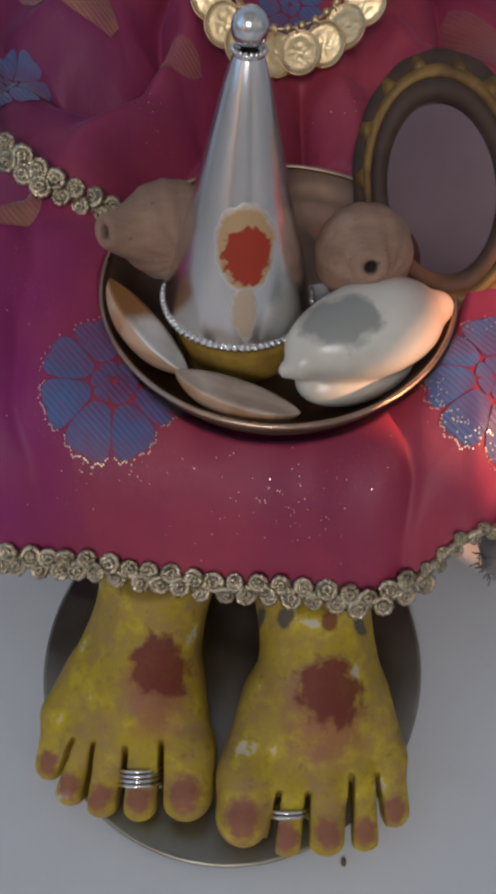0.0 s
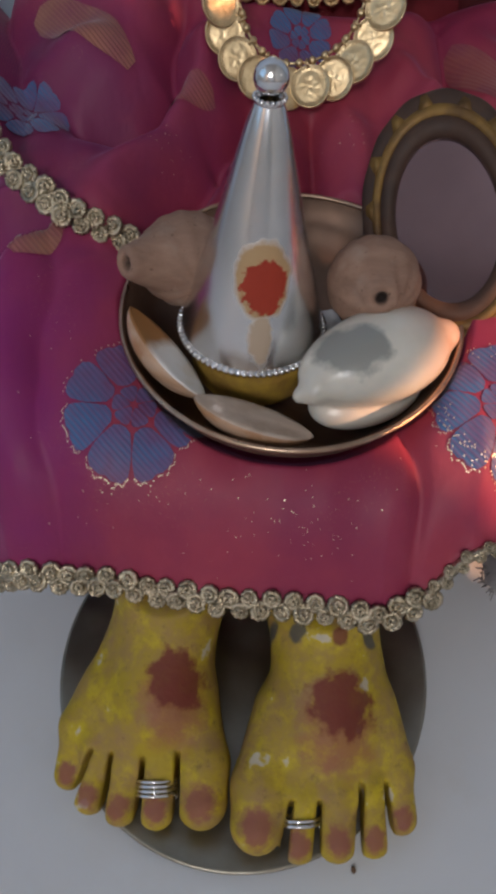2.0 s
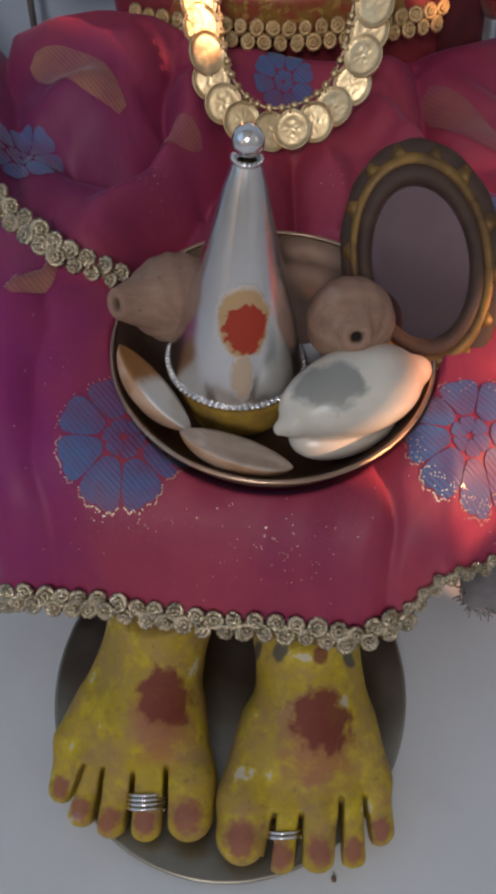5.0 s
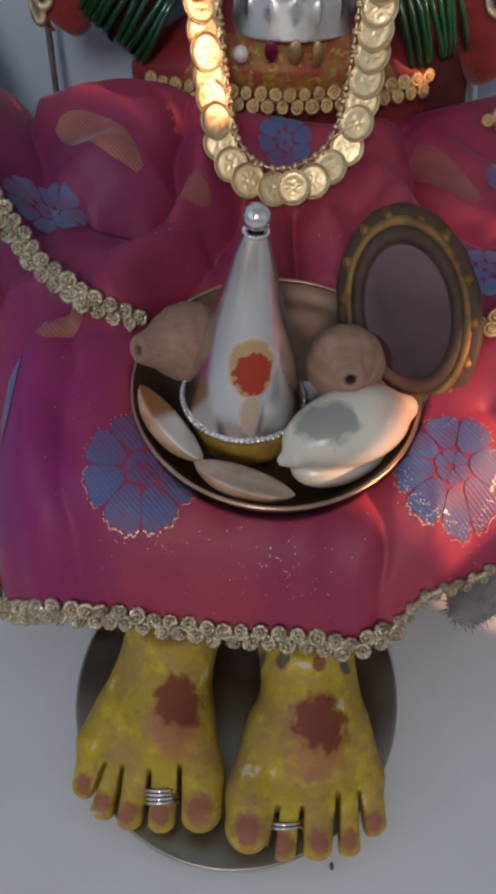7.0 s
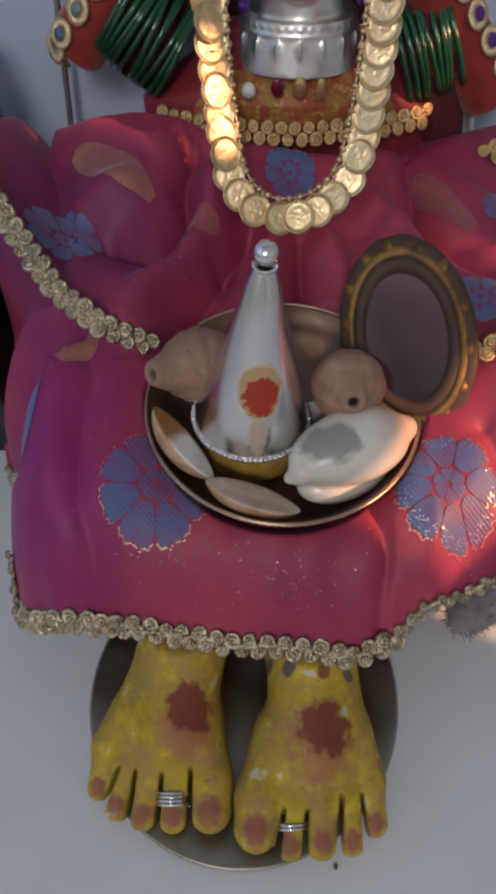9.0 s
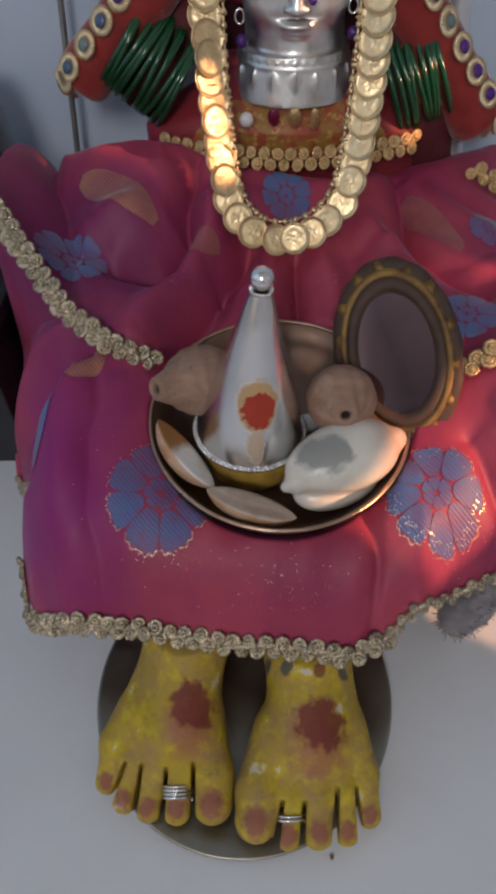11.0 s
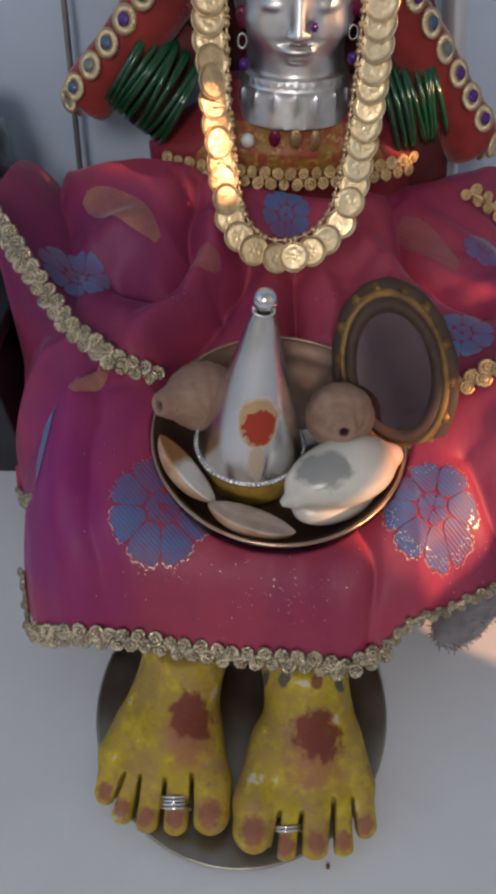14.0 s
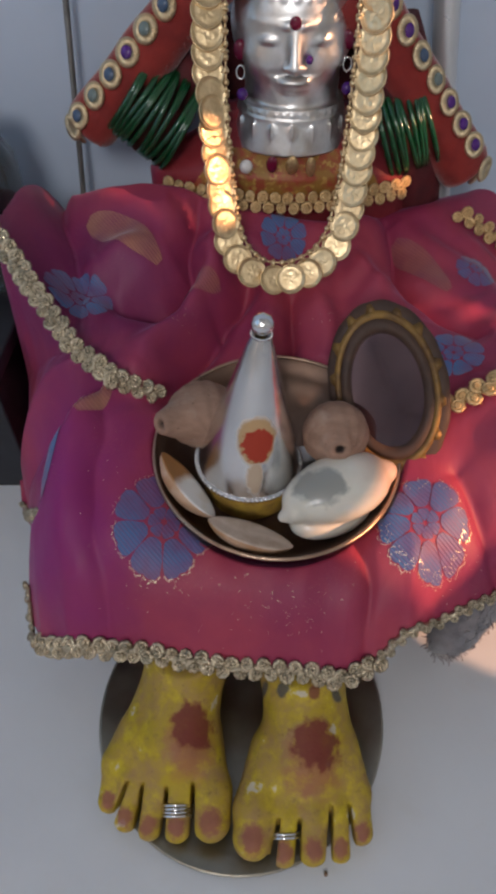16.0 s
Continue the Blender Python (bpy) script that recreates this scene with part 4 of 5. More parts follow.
def nut(centre, tip, r, stretch):
    c, t = np.array(centre), np.array(tip)
    ax = (t - c) / np.linalg.norm(t - c)
    reach = float(np.linalg.norm(t - c))

    def fn(p):
        q = [p[i] - c[i] for i in range(3)]
        s = sum(q[i] * ax[i] for i in range(3))
        side = np.sqrt(np.maximum(sum(v * v for v in q) - s * s, 0))
        body = np.sqrt((s / stretch) ** 2 + side ** 2) - r
        neck = np.maximum(side - (0.0062 + 0.35 * (reach - s)), np.abs(s - reach * 0.72) - reach * 0.28)
        d = soft_min(body, neck, 0.004)
        ring = np.sqrt((side - 0.0042) ** 2 + (s - reach) ** 2) - 0.0016
        d = soft_min(d, ring, 0.0012)
        ang = np.arctan2(q[2], q[0] + 0.3 * q[1])
        return np.maximum(d - 0.00025 * np.sin(13 * ang), -(np.sqrt(side ** 2 + (s - reach - 0.001) ** 2) - 0.0024))

    e = r * 1.5
    return grown(fn, c - e, c + e, 0.0009)


solid("dried_nut", nut((-0.0262, 0.2215, 0.1505), (-0.0458, 0.2003, 0.1642), 0.0190, 1.12), HUSK, "dry brown fibrous nut with a ringed stalk end", "nut", "nuts in the bowl")
solid("dried_nut", nut((0.0480, 0.2078, 0.1492), (0.0480, 0.1900, 0.1565), 0.0183, 1.0), HUSK, "round dry tan nut with a dark stalk eye", "nut", "nuts in the bowl")

# ---- standing oval mirror ----
GLASS_AT = Vector((0.0775, 0.2295, 0.1625))
MIRROR_AT = pose_by((0.93, -0.17, 0.30), (-0.33, -0.70, 0.64), GLASS_AT) @ pose(0, 0, 0, 0, 0, 6)
mirror = thing("oval_mirror", MIRROR_AT @ Vector((0, -0.05, 0)), "oval mirror in a dark carved frame, propped in the bowl", "mirror")
A, B = 0.0190, 0.0312


def oval_ring(profile, seg=96, wave=0.0):
    rings = []
    for grow, z in profile:
        ring = []
        for k in range(seg):
            a = 2 * math.pi * k / seg
            g = grow * (1 + wave * math.cos(14 * a) * (grow > 0.0105))
            ring.append(MIRROR_AT @ Vector(((A + g) * math.cos(a), (B + g * 1.35) * math.sin(a), z)))
        rings.append(ring)
    return rings_mesh(rings, True, False)


part("frame", oval_ring(((0.0005, -0.003), (0.0005, 0.0012), (0.0015, 0.0032), (0.0040, 0.0042), (0.0060, 0.0030), (0.0068, 0.0018), (0.0105, 0.0016), (0.0135, 0.0012),
                         (0.0143, -0.0005), (0.0138, -0.003), (0.0005, -0.003)), 112, 0.015), WOOD_DARK, mirror)
part("gilt_band", oval_ring(((0.0060, 0.0020), (0.0066, 0.0031), (0.0085, 0.0033), (0.0096, 0.0026), (0.0098, 0.0014))), WOOD_GILT, mirror, "rubbed gilt band")
rnd = random.Random(14)
for k in range(14):
    a = 2 * math.pi * (k + 0.5 + rnd.uniform(-0.12, 0.12)) / 14
    reach = 0.0118 + 0.0016 * rnd.random()
    ring = []
    for side, grow, z in ((-0.115, 0.0088, 0.0018), (-0.035, reach, 0.0016), (0.035, reach, 0.0016), (0.115, 0.0088, 0.0018)):
        ring.append(((A + grow) * math.cos(a + side), (B + grow * 1.35) * math.sin(a + side), z))
    part("gilt_stud", rings_mesh([[MIRROR_AT @ Vector((x, y, z + up)) for x, y, z in ring] for up in (-0.0008, 0.0006, 0.0010)]), WOOD_GILT, mirror)
GLASS_PANE = MIRROR_AT @ pose(0, 0, 0, -2, 1, 0)
bm = bmesh.new()
bm.faces.new([bm.verts.new(GLASS_PANE @ Vector(((A + 0.001) * math.cos(a), (B + 0.001) * math.sin(a), 0.0006))) for a in (2 * math.pi * k / 72 for k in range(72))])
part("glass", bm, MIRROR, mirror, "slightly clouded mirror glass", False)

# ---- plate and feet ----
solid("metal_plate", lathe(((0.0, 0.0005), (0.060, 0.0005), (0.078, 0.0012), (0.0855, 0.0050), (0.0867, 0.0052), (0.0867, 0.0060), (0.0852, 0.0062), (0.076, 0.0030), (0.058, 0.0022), (0.0, 0.0022)),
                           pose(-0.004, 0.1090, 0.0), 128), BRONZE, "round dull grey-brown metal plate on the marble floor", "plate")


def foot(name, ankle, instep, toes, slits, spot, spot_size, label, dots=()):
    """toes: x of the toe, y of its end, radius. slits: base and end in plan."""
    outer = max(toes, key=lambda t: abs(t[0]))

    def fn(p):
        d = d_bone(p, (ankle[0], ankle[1] + 0.004, 0.085), (ankle[0], ankle[1] - 0.004, 0.045), 0.0215, 0.0215)
        d = soft_min(d, d_bone(p, (ankle[0], ankle[1] - 0.006, 0.040), (instep[0], instep[1], 0.024), 0.0225, 0.0205), 0.012)
        d = soft_min(d, d_bone(p, (ankle[0], ankle[1] + 0.012, 0.020), (instep[0], instep[1], 0.016), 0.021, 0.019), 0.010)
        x, y, r = outer
        d = soft_min(d, d_bone(p, (ankle[0] + 0.55 * (x - instep[0]) * 0.6, ankle[1] - 0.014, 0.030), (x + 0.0015 * (1 if x < 0 else -1), y + 0.027, 0.0165), 0.0150, r * 0.95), 0.008)
        digits = None
        for x, y, r in ((x, y, r * 1.10) for x, y, r in toes):
            root = (instep[0] + (x - instep[0]) * 0.62, instep[1] + 0.004, 0.020)
            knuckle = (x + (instep[0] - x) * 0.06, y + 0.024, 0.0175)
            d = soft_min(d, d_bone(p, root, knuckle, 0.0125, r * 1.12), 0.008)
            toe = d_bone(p, knuckle, (x, y + r, 0.0050 + r), r * 1.08, r * 1.0)
            digits = toe if digits is None else np.minimum(digits, toe)
        d = soft_min(d, digits, 0.004)
        for bx, by, ex, ey in slits:
            m = pose((bx + ex) / 2, (by + ey) / 2 - 0.004, 0.016, 0, 0, math.degrees(math.atan2(by - ey, bx - ex)) - 90)
            inv = np.array(m.inverted())
            qx, qy = (inv[i, 0] * p[0] + inv[i, 1] * p[1] + inv[i, 2] * p[2] + inv[i, 3] for i in range(2))
            half = (by - ey) / 2 + 0.0045
            wedge = np.maximum(np.abs(qx) - (0.0010 + 0.0010 * np.clip(0.5 - qy / (2 * half), 0, 1.4)), np.abs(qy) - half)
            d = np.maximum(d, -wedge)
        return np.maximum(np.maximum(d, 0.0042 - p[2]), p[2] - 0.060)

    xs = [t[0] for t in toes]
    ys = [t[1] for t in toes]
    bm = grown(fn, (min(xs) - 0.014, min(ys) - 0.004, 0.0), (max(xs) + 0.014, ankle[1] + 0.035, 0.062), 0.0011)
    bmesh.ops.smooth_vert(bm, verts=bm.verts[:], factor=0.3, use_axis_x=True, use_axis_y=True, use_axis_z=True)
    nails = [((x, y + r * 0.95, 0.006 + r * 1.75), (r * 0.72, r * 0.85, r * 0.85)) for x, y, r in toes]
    return solid(name, bm, painted_foot(name + "_paint", (*spot, 0.05), spot_size, nails, dots), label, "figurine foot", "feet of the figurine")


foot("figurine_foot", (-0.0355, 0.131), (-0.0400, 0.082), ((-0.0760, 0.0500, 0.0060), (-0.0655, 0.0410, 0.0066), (-0.0525, 0.0370, 0.0070), (-0.0375, 0.0360, 0.0072), (-0.0190, 0.0360, 0.0096)),
     ((-0.0665, 0.0640, -0.0715, 0.0540), (-0.0570, 0.0620, -0.0600, 0.0420), (-0.0435, 0.0600, -0.0455, 0.0380), (-0.0290, 0.0620, -0.0290, 0.0380)), (-0.0300, 0.0825), 0.0145,
     "carved figurine foot painted yellow with a vermilion mark and red nails")
foot("figurine_foot", (0.0315, 0.126), (0.0310, 0.077), ((0.0035, 0.0280, 0.0098), (0.0200, 0.0255, 0.0070), (0.0350, 0.0260, 0.0076), (0.0495, 0.0280, 0.0066), (0.0615, 0.0360, 0.0062)),
     ((0.0165, 0.0460, 0.0135, 0.0300), (0.0280, 0.0460, 0.0265, 0.0280), (0.0450, 0.0520, 0.0430, 0.0300), (0.0555, 0.0530, 0.0565, 0.0380)), (0.0370, 0.0745), 0.0165,
     "carved yellow figurine foot with smeared vermilion and painted anklet dots",
     ((0.0085, 0.1065), (0.0195, 0.1020), (0.0365, 0.1000), (0.0500, 0.1020)))


def toe_ring(at, r, turns, tilt):
    ring = thing("toe_ring", at, "coiled silver wire toe ring on a painted toe", "toe ring", "toe rings")
    pts = []
    for k in range(turns * 24 + 1):
        a = 2 * math.pi * k / 24
        pts.append(pose(*at, 90 + tilt, 0, 0) @ Vector((r * math.cos(a), r * math.sin(a), 0.0017 * (k / 24 - turns / 2))))
    part("coil", tube(pts, 0.00075, 6), SILVER, ring)
    return ring


toe_ring((-0.0380, 0.0510, 0.0165), 0.0082, 4, 18)
toe_ring((0.0205, 0.0400, 0.0155), 0.0080, 2, 18)

solid("crumb", ball(pose(0.0425, 0.0252, 0.0008), 0.0011, seg=8, sy=1.3, sz=0.7), CORK, "tiny dark crumb on the marble floor", "crumb")

# ---- the upper figure ----
bodice = thing("bodice", (0.024, 0.42, 0.17), "crimson silk bodice with a mustard brocade yoke", "bodice")


def torso(lo, hi, grow, front_only=False):
    rings = []
    for i in range(21):
        z = lo + (hi - lo) * i / 20
        t = (z - 0.17) / 0.17
        taper = 1.0 - 0.62 * max(0.0, min(1.0, (z - 0.213) / 0.026)) ** 1.3
        a = (0.068 + 0.028 * max(0.0, min(1.0, (0.236 - z) / 0.03))) * (0.45 + 0.55 * taper) + grow
        b = (0.034 + 0.008 * math.sin(math.pi * min(1, t))) * taper + grow
        angles = [(math.pi * (1.28 + 0.44 * k / 40) if front_only else 2 * math.pi * k / 64) for k in range(41 if front_only else 64)]
        rings.append([Vector((0.024 + a * math.cos(g), 0.418 + b * math.sin(g) + 0.0012 * math.sin(9 * g + 30 * z), z)) for g in angles])
    return rings_mesh(rings, not front_only, not front_only)


part("body", torso(0.17, 0.246, 0.0), BLOUSE, bodice)
part("back_drape", slab((-0.024, 0.436, 0.18), (0.076, 0.444, 0.292), 0.003), MAROON, bodice, "dark maroon cloth behind the mask")
part("back_fold", slab((0.042, 0.437, 0.295), (0.078, 0.445, 0.365), 0.003), OLIVE, bodice, "dark olive cloth fold behind the mask")
part("yoke", torso(0.198, 0.228, 0.0022, True), YOKE, bodice, "mustard brocade yoke")


def belt_line(z, x0, x1, n=40):
    out = []
    for k in range(n + 1):
        x = x0 + (x1 - x0) * k / n
        c = max(-0.98, min(0.98, (x - 0.024) / 0.100))
        out.append(Vector((x, 0.418 - 0.0435 * math.sqrt(1 - c * c) - 0.001, z + 0.004 * abs(c))))
    return out


braid("belt_braid", bodice, belt_line(0.199, -0.060, 0.108), KNOT_GOLD, 0.0042, 0.0032, lambda p: Vector(((p.x - 0.024) * 6, -0.9, 0.35)), "two-row knotted gold braid belt", 0.92, 11, 0.0012)
braid("flower_belt", bodice, over_lap(((0.146, 0.392), (0.165, 0.386), (0.190, 0.378)), 0.004), KNOT_GOLD, 0.0046, 0.0028, lambda p: Vector((0.1, -0.8, 0.5)), "knotted gold braid", 1.0, 12)
solid("pearl_bead", ball(pose(-0.003, 0.3715, 0.2245), 0.0042, seg=20), PEARL, "single round pearl on the bodice", "bead")


def shield(name, cx, cz, material, h, w, label):
    bm = bmesh.new()
    ball(pose(cx, 0.3735, cz, 12, 0, 0), 1.0, bm, 12, w, 0.0022, h)
    return solid(name, bm, material, label, "pendant", "pendants on the bodice")


shield("gilt_pendant", 0.0265, 0.2245, GOLD_THREAD, 0.0065, 0.0042, "small gilt pendant hanging on the bodice")
shield("gilt_pendant", 0.0385, 0.2235, GOLD_THREAD, 0.0072, 0.0032, "narrow gilt pendant hanging on the bodice")
shield("gilt_pendant", 0.0135, 0.2250, GEM_RED, 0.0058, 0.0038, "dark red pendant hanging on the bodice")


def mask():
    """A plain smooth face plate with a broad collar below it."""
    c = np.array((0.0260, 0.4180, 0.2940))

    def fn(p):
        x, y, z = p[0] - c[0], p[1] - c[1], p[2] - c[2]
        q = (x / (1.20 * np.interp(z + 0.009, (-0.038, -0.022, -0.004, 0.010), (0.56, 0.74, 0.95, 1.0))), y, z + 0.009)
        d = d_ball(q, (0, 0, 0.004), (0.0325, 0.0300, 0.0430))
        d = soft_min(d, d_ball(q, (0, -0.013, -0.033), (0.0190, 0.0180, 0.0130)), 0.010)
        d = soft_min(d, d_bone(q, (0, -0.0285, 0.010), (0, -0.0335, -0.0085), 0.0024, 0.0040), 0.004)
        for s in (-1, 1):
            d = soft_min(d, d_ball(q, (s * 0.0150, -0.0185, -0.010), (0.0120, 0.0090, 0.0115)), 0.008)
            d = soft_min(d, d_bone(q, (s * 0.0035, -0.0292, 0.0120), (s * 0.0190, -0.0215, 0.0130), 0.0017, 0.0012), 0.0025)
            d = soft_min(d, d_ball(q, (s * 0.0115, -0.0250, 0.0045), (0.0058, 0.0040, 0.0030)), 0.0018)
            d = soft_min(d, d_ball(q, (s * 0.0040, -0.0325, -0.0085), (0.0030, 0.0030, 0.0024)), 0.002)
        d = soft_min(d, d_ball(q, (0, -0.0300, -0.0170), (0.0082, 0.0035, 0.0021)), 0.0018)
        d = soft_min(d, d_ball(q, (0, -0.0290, -0.0205), (0.0066, 0.0035, 0.0022)), 0.0018)
        for k in range(13):
            a = math.radians(-72 + 12 * k)
            d = soft_min(d, d_ball(q, (0.0275 * math.sin(a), -0.0250 * math.cos(a), 0.0255 - 0.002 * math.cos(a)), (0.0022, 0.0022, 0.0022)), 0.001)
            d = soft_min(d, d_ball(q, (0.0265 * math.sin(a), -0.0240 * math.cos(a), 0.0310), (0.0030, 0.0025, 0.0034)), 0.001)
        # collar: a flared curved plate
        q = (x, y, z)
        rad = np.sqrt((x / 1.12) ** 2 + (y + 0.004) ** 2)
        flare = 0.0275 + 0.20 * np.clip(-0.038 - z, 0, 0.05)
        plate = np.maximum(np.abs(rad - flare) - 0.0018, np.maximum(np.abs(z + 0.0540) - 0.0130, y - 0.012))
        neck = np.maximum(np.sqrt((x / 1.1) ** 2 + (y + 0.003) ** 2) - 0.0272, np.maximum(z + 0.024, -0.060 - z))
        d = soft_min(d, soft_min(plate, neck, 0.003), 0.003)
        for k in range(9):  # embossed petals
            a = math.radians(-84 + 21 * k)
            u = x / 1.12 * math.sin(a) - (y + 0.004) * math.cos(a)
            v = x / 1.12 * math.cos(a) + (y + 0.004) * math.sin(a)
            d = soft_min(d, d_ball((u, v, z), (0.0308, 0.0, -0.0560), (0.0024, 0.0040, 0.0080)), 0.0006)
            d = soft_min(d, d_ball((u, v, z), (0.0326, 0.0, -0.0555), (0.0012, 0.0009, 0.0070)), 0.0004)
        for k in range(19):
            a = math.radians(-84 + 9.3 * k)
            sx, cy = math.sin(a), math.cos(a)
            d = soft_min(d, d_ball(q, (1.12 * 0.0292 * sx, -0.0292 * cy - 0.004, -0.0440), (0.0017, 0.0017, 0.0017)), 0.0006)
        bead = np.sqrt((rad - 0.0302) ** 2 + (z + 0.0470) ** 2) - 0.0012
        d = soft_min(d, np.maximum(bead, y - 0.010), 0.0008)
        return np.maximum(d, y - 0.020)

    return grown(fn, c + np.array((-0.046, -0.046, -0.078)), c + np.array((0.046, 0.024, 0.050)), 0.00075)


solid("silver_mask", mask(), SILVER_MASK, "embossed silver face mask with a broad leaf-patterned collar", "mask")

bm = ball(pose(0.0255, 0.3868, 0.2990), 0.0036, seg=16, sy=0.5)
solid("forehead_stone", bm, GEM_RED, "oval garnet stone set on the silver mask", "gemstone")
solid("nose_stone", ball(pose(0.0345, 0.3855, 0.2810), 0.0024, seg=12), GEM_PURPLE, "small purple stone at the side of the mask", "gemstone")
for x, top, mid in ((-0.0065, 0.2825, 0.2590), (0.0585, 0.2880, 0.2625)):
    drop = thing("earring", (x, 0.398, mid), "earring with a garnet stud, gilt link and purple drop", "earring", "earrings of the mask")
    part("stud", ball(pose(x, 0.400, top), 0.0044, seg=14, sy=0.6, sz=1.3), GEM_RED, drop)
    part("link", torus(pose(x, 0.398, (top + mid) / 2, 80, 0, 0), 0.0026, 0.0006, 18, 6, sy=1.4), SILVER, drop, "gilt wire link")
    part("drop", ball(pose(x + 0.001, 0.396, mid), 0.0036, seg=14), GEM_PURPLE, drop)

# ---- coin necklace ----
necklace = thing("coin_necklace", (0.02, 0.33, 0.18), "long gold coin necklace of overlapping coins on a beaded chain", "necklace")


def coin_mesh(r):
    """A struck coin: thin raised rim, a ring of pellets, worn relief with no device."""
    seg, rings = 40, []
    for f in (0.02, 0.12, 0.22, 0.32, 0.42, 0.52, 0.62, 0.70):
        rings.append([Vector((r * f * math.cos(a), r * f * math.sin(a), 0.0006 + 0.00042 * (1 - f) * noise.noise((6.0 * f * math.cos(a), 6.0 * f * math.sin(a), 1.7)) + 0.00012 * (f < 0.55)))
                      for a in (2 * math.pi * k / seg for k in range(seg))])
    for f, z in ((0.92, 0.0006), (0.945, 0.0010), (0.985, 0.0010), (1.0, 0.0006), (1.0, -0.0004), (0.97, -0.0007), (0.02, -0.0007)):
        rings.append([Vector((r * f * math.cos(a), r * f * math.sin(a), z)) for a in (2 * math.pi * k / seg for k in range(seg))])
    bm = rings_mesh(rings)
    for k in range(26):
        a = 2 * math.pi * k / 26
        bmesh.ops.create_icosphere(bm, subdivisions=1, radius=r * 0.045, matrix=pose(r * 0.81 * math.cos(a), r * 0.81 * math.sin(a), 0.0006))
    return mesh_of("coin", bm, GOLD)


COIN = coin_mesh(0.0093)


def catmull(points, n):
    pts = [Vector(p) for p in points]
    pts = [pts[0] * 2 - pts[1]] + pts + [pts[-1] * 2 - pts[-2]]
    out = []
    for a, b, c, d in zip(pts, pts[1:], pts[2:], pts[3:]):
        for k in range(n):
            t = k / n
            out.append(0.5 * (2 * b + (c - a) * t + (2 * a - 5 * b + 4 * c - d) * t * t + (3 * b - a - 3 * c + d) * t ** 3))
    return out + [pts[-2]]


STRAND = catmull(((-0.012, 0.405, 0.338), (-0.014, 0.386, 0.315), (-0.0145, 0.372, 0.285), (-0.0135, 0.361, 0.255), (-0.0105, 0.350, 0.225), (-0.0065, 0.339, 0.202), (0.000, 0.330, 0.191), (0.013, 0.324, 0.185),
                  (0.032, 0.326, 0.187), (0.047, 0.337, 0.197), (0.054, 0.350, 0.222), (0.057, 0.360, 0.252), (0.059, 0.370, 0.282), (0.060, 0.384, 0.312), (0.058, 0.403, 0.338)), 12)
LINK = mesh_of("coin_link", torus(Matrix(), 0.0020, 0.0006, 14, 6), GOLD)
rnd = random.Random(21)
for p, d in along(STRAND, 0.0098):
    centre = Vector((0.019, 0.36, 0.30))
    out = (p - centre)
    out = out - d * out.dot(d)
    out = Vector((out.x, out.y * 0.3, out.z)).normalized()
    face = Vector((-0.15 * out.x, -0.74, 0.62)).normalized()
    left = p.x < 0.0 and p.z > 0.203
    right = p.x > 0.04 and p.z > 0.203
    if left and p.z < 0.275:
        face = Vector((0.47, -0.73, 0.49))
    face = face + Vector((0 if left else (-0.22 if right else 0), 0, 0)) + d * (0.16 if p.x < 0.02 else -0.16)
    face = face + Vector((rnd.gauss(0, 0.05), rnd.gauss(0, 0.05), rnd.gauss(0, 0.06)))
    hang = (out - face.normalized() * out.dot(face.normalized())).normalized()
    at = p + hang * 0.0100 - Vector((0, 0.0015, 0))
    placed("coin", COIN, frame_of(face, at) @ pose(0, 0, 0, 0, 0, rnd.random() * 360), necklace)
    placed("coin_link", LINK, frame_of(face.cross(hang), p + hang * 0.0004 - Vector((0, 0.0012, 0))), necklace)
CHAIN_BEAD = mesh_of("chain_bead", ball(Matrix(), 0.0019, seg=10), GOLD)
chain = part("chain", tube(STRAND, 0.0007, 6), GOLD, necklace)
for i, (p, d) in enumerate(along(STRAND, 0.0062)):
    placed("chain_bead", CHAIN_BEAD, Matrix.Translation(p + Vector((0, -0.001, 0.0004))), chain)

# ---- sleeves and bangles ----
DISC_PROFILE = ((0.0002, 0.0010, 0), (0.0034, 0.0011, 0), (0.0040, 0.0018, 1), (0.0060, 0.0020, 1), (0.0078, 0.0012, 1), (0.0083, 0.0002, 0.5), (0.0080, -0.0006, 0), (0.0002, -0.0006, 0))
DISC = rings_mesh([[Vector((r * math.cos(a), r * math.sin(a), z + 0.00042 * ray * math.cos(26 * a))) for a in (2 * math.pi * k / 104 for k in range(104))] for r, z, ray in DISC_PROFILE])
DISC = mesh_of("sequin_disc", DISC, plain("pale_gold_foil", (0.72, 0.60, 0.40), (0.58, 0.45, 0.28), 200.0, 0.34, 0.85, bump=0.3, grain=900.0))


def stone_mesh(material):
    return mesh_of("stone", ball(Matrix.Diagonal((1, 1, 0.45, 1)), 0.0039, seg=14), material)


STONES = [stone_mesh(m) for m in (GEM_BLUE, GEM_GREY, GEM_BLUE, GEM_GREY, GEM_PURPLE)]
STONES_RIGHT = [stone_mesh(m) for m in (GEM_PURPLE, GEM_PURPLE, GEM_PURPLE, GEM_BLUE, GEM_GREY)]


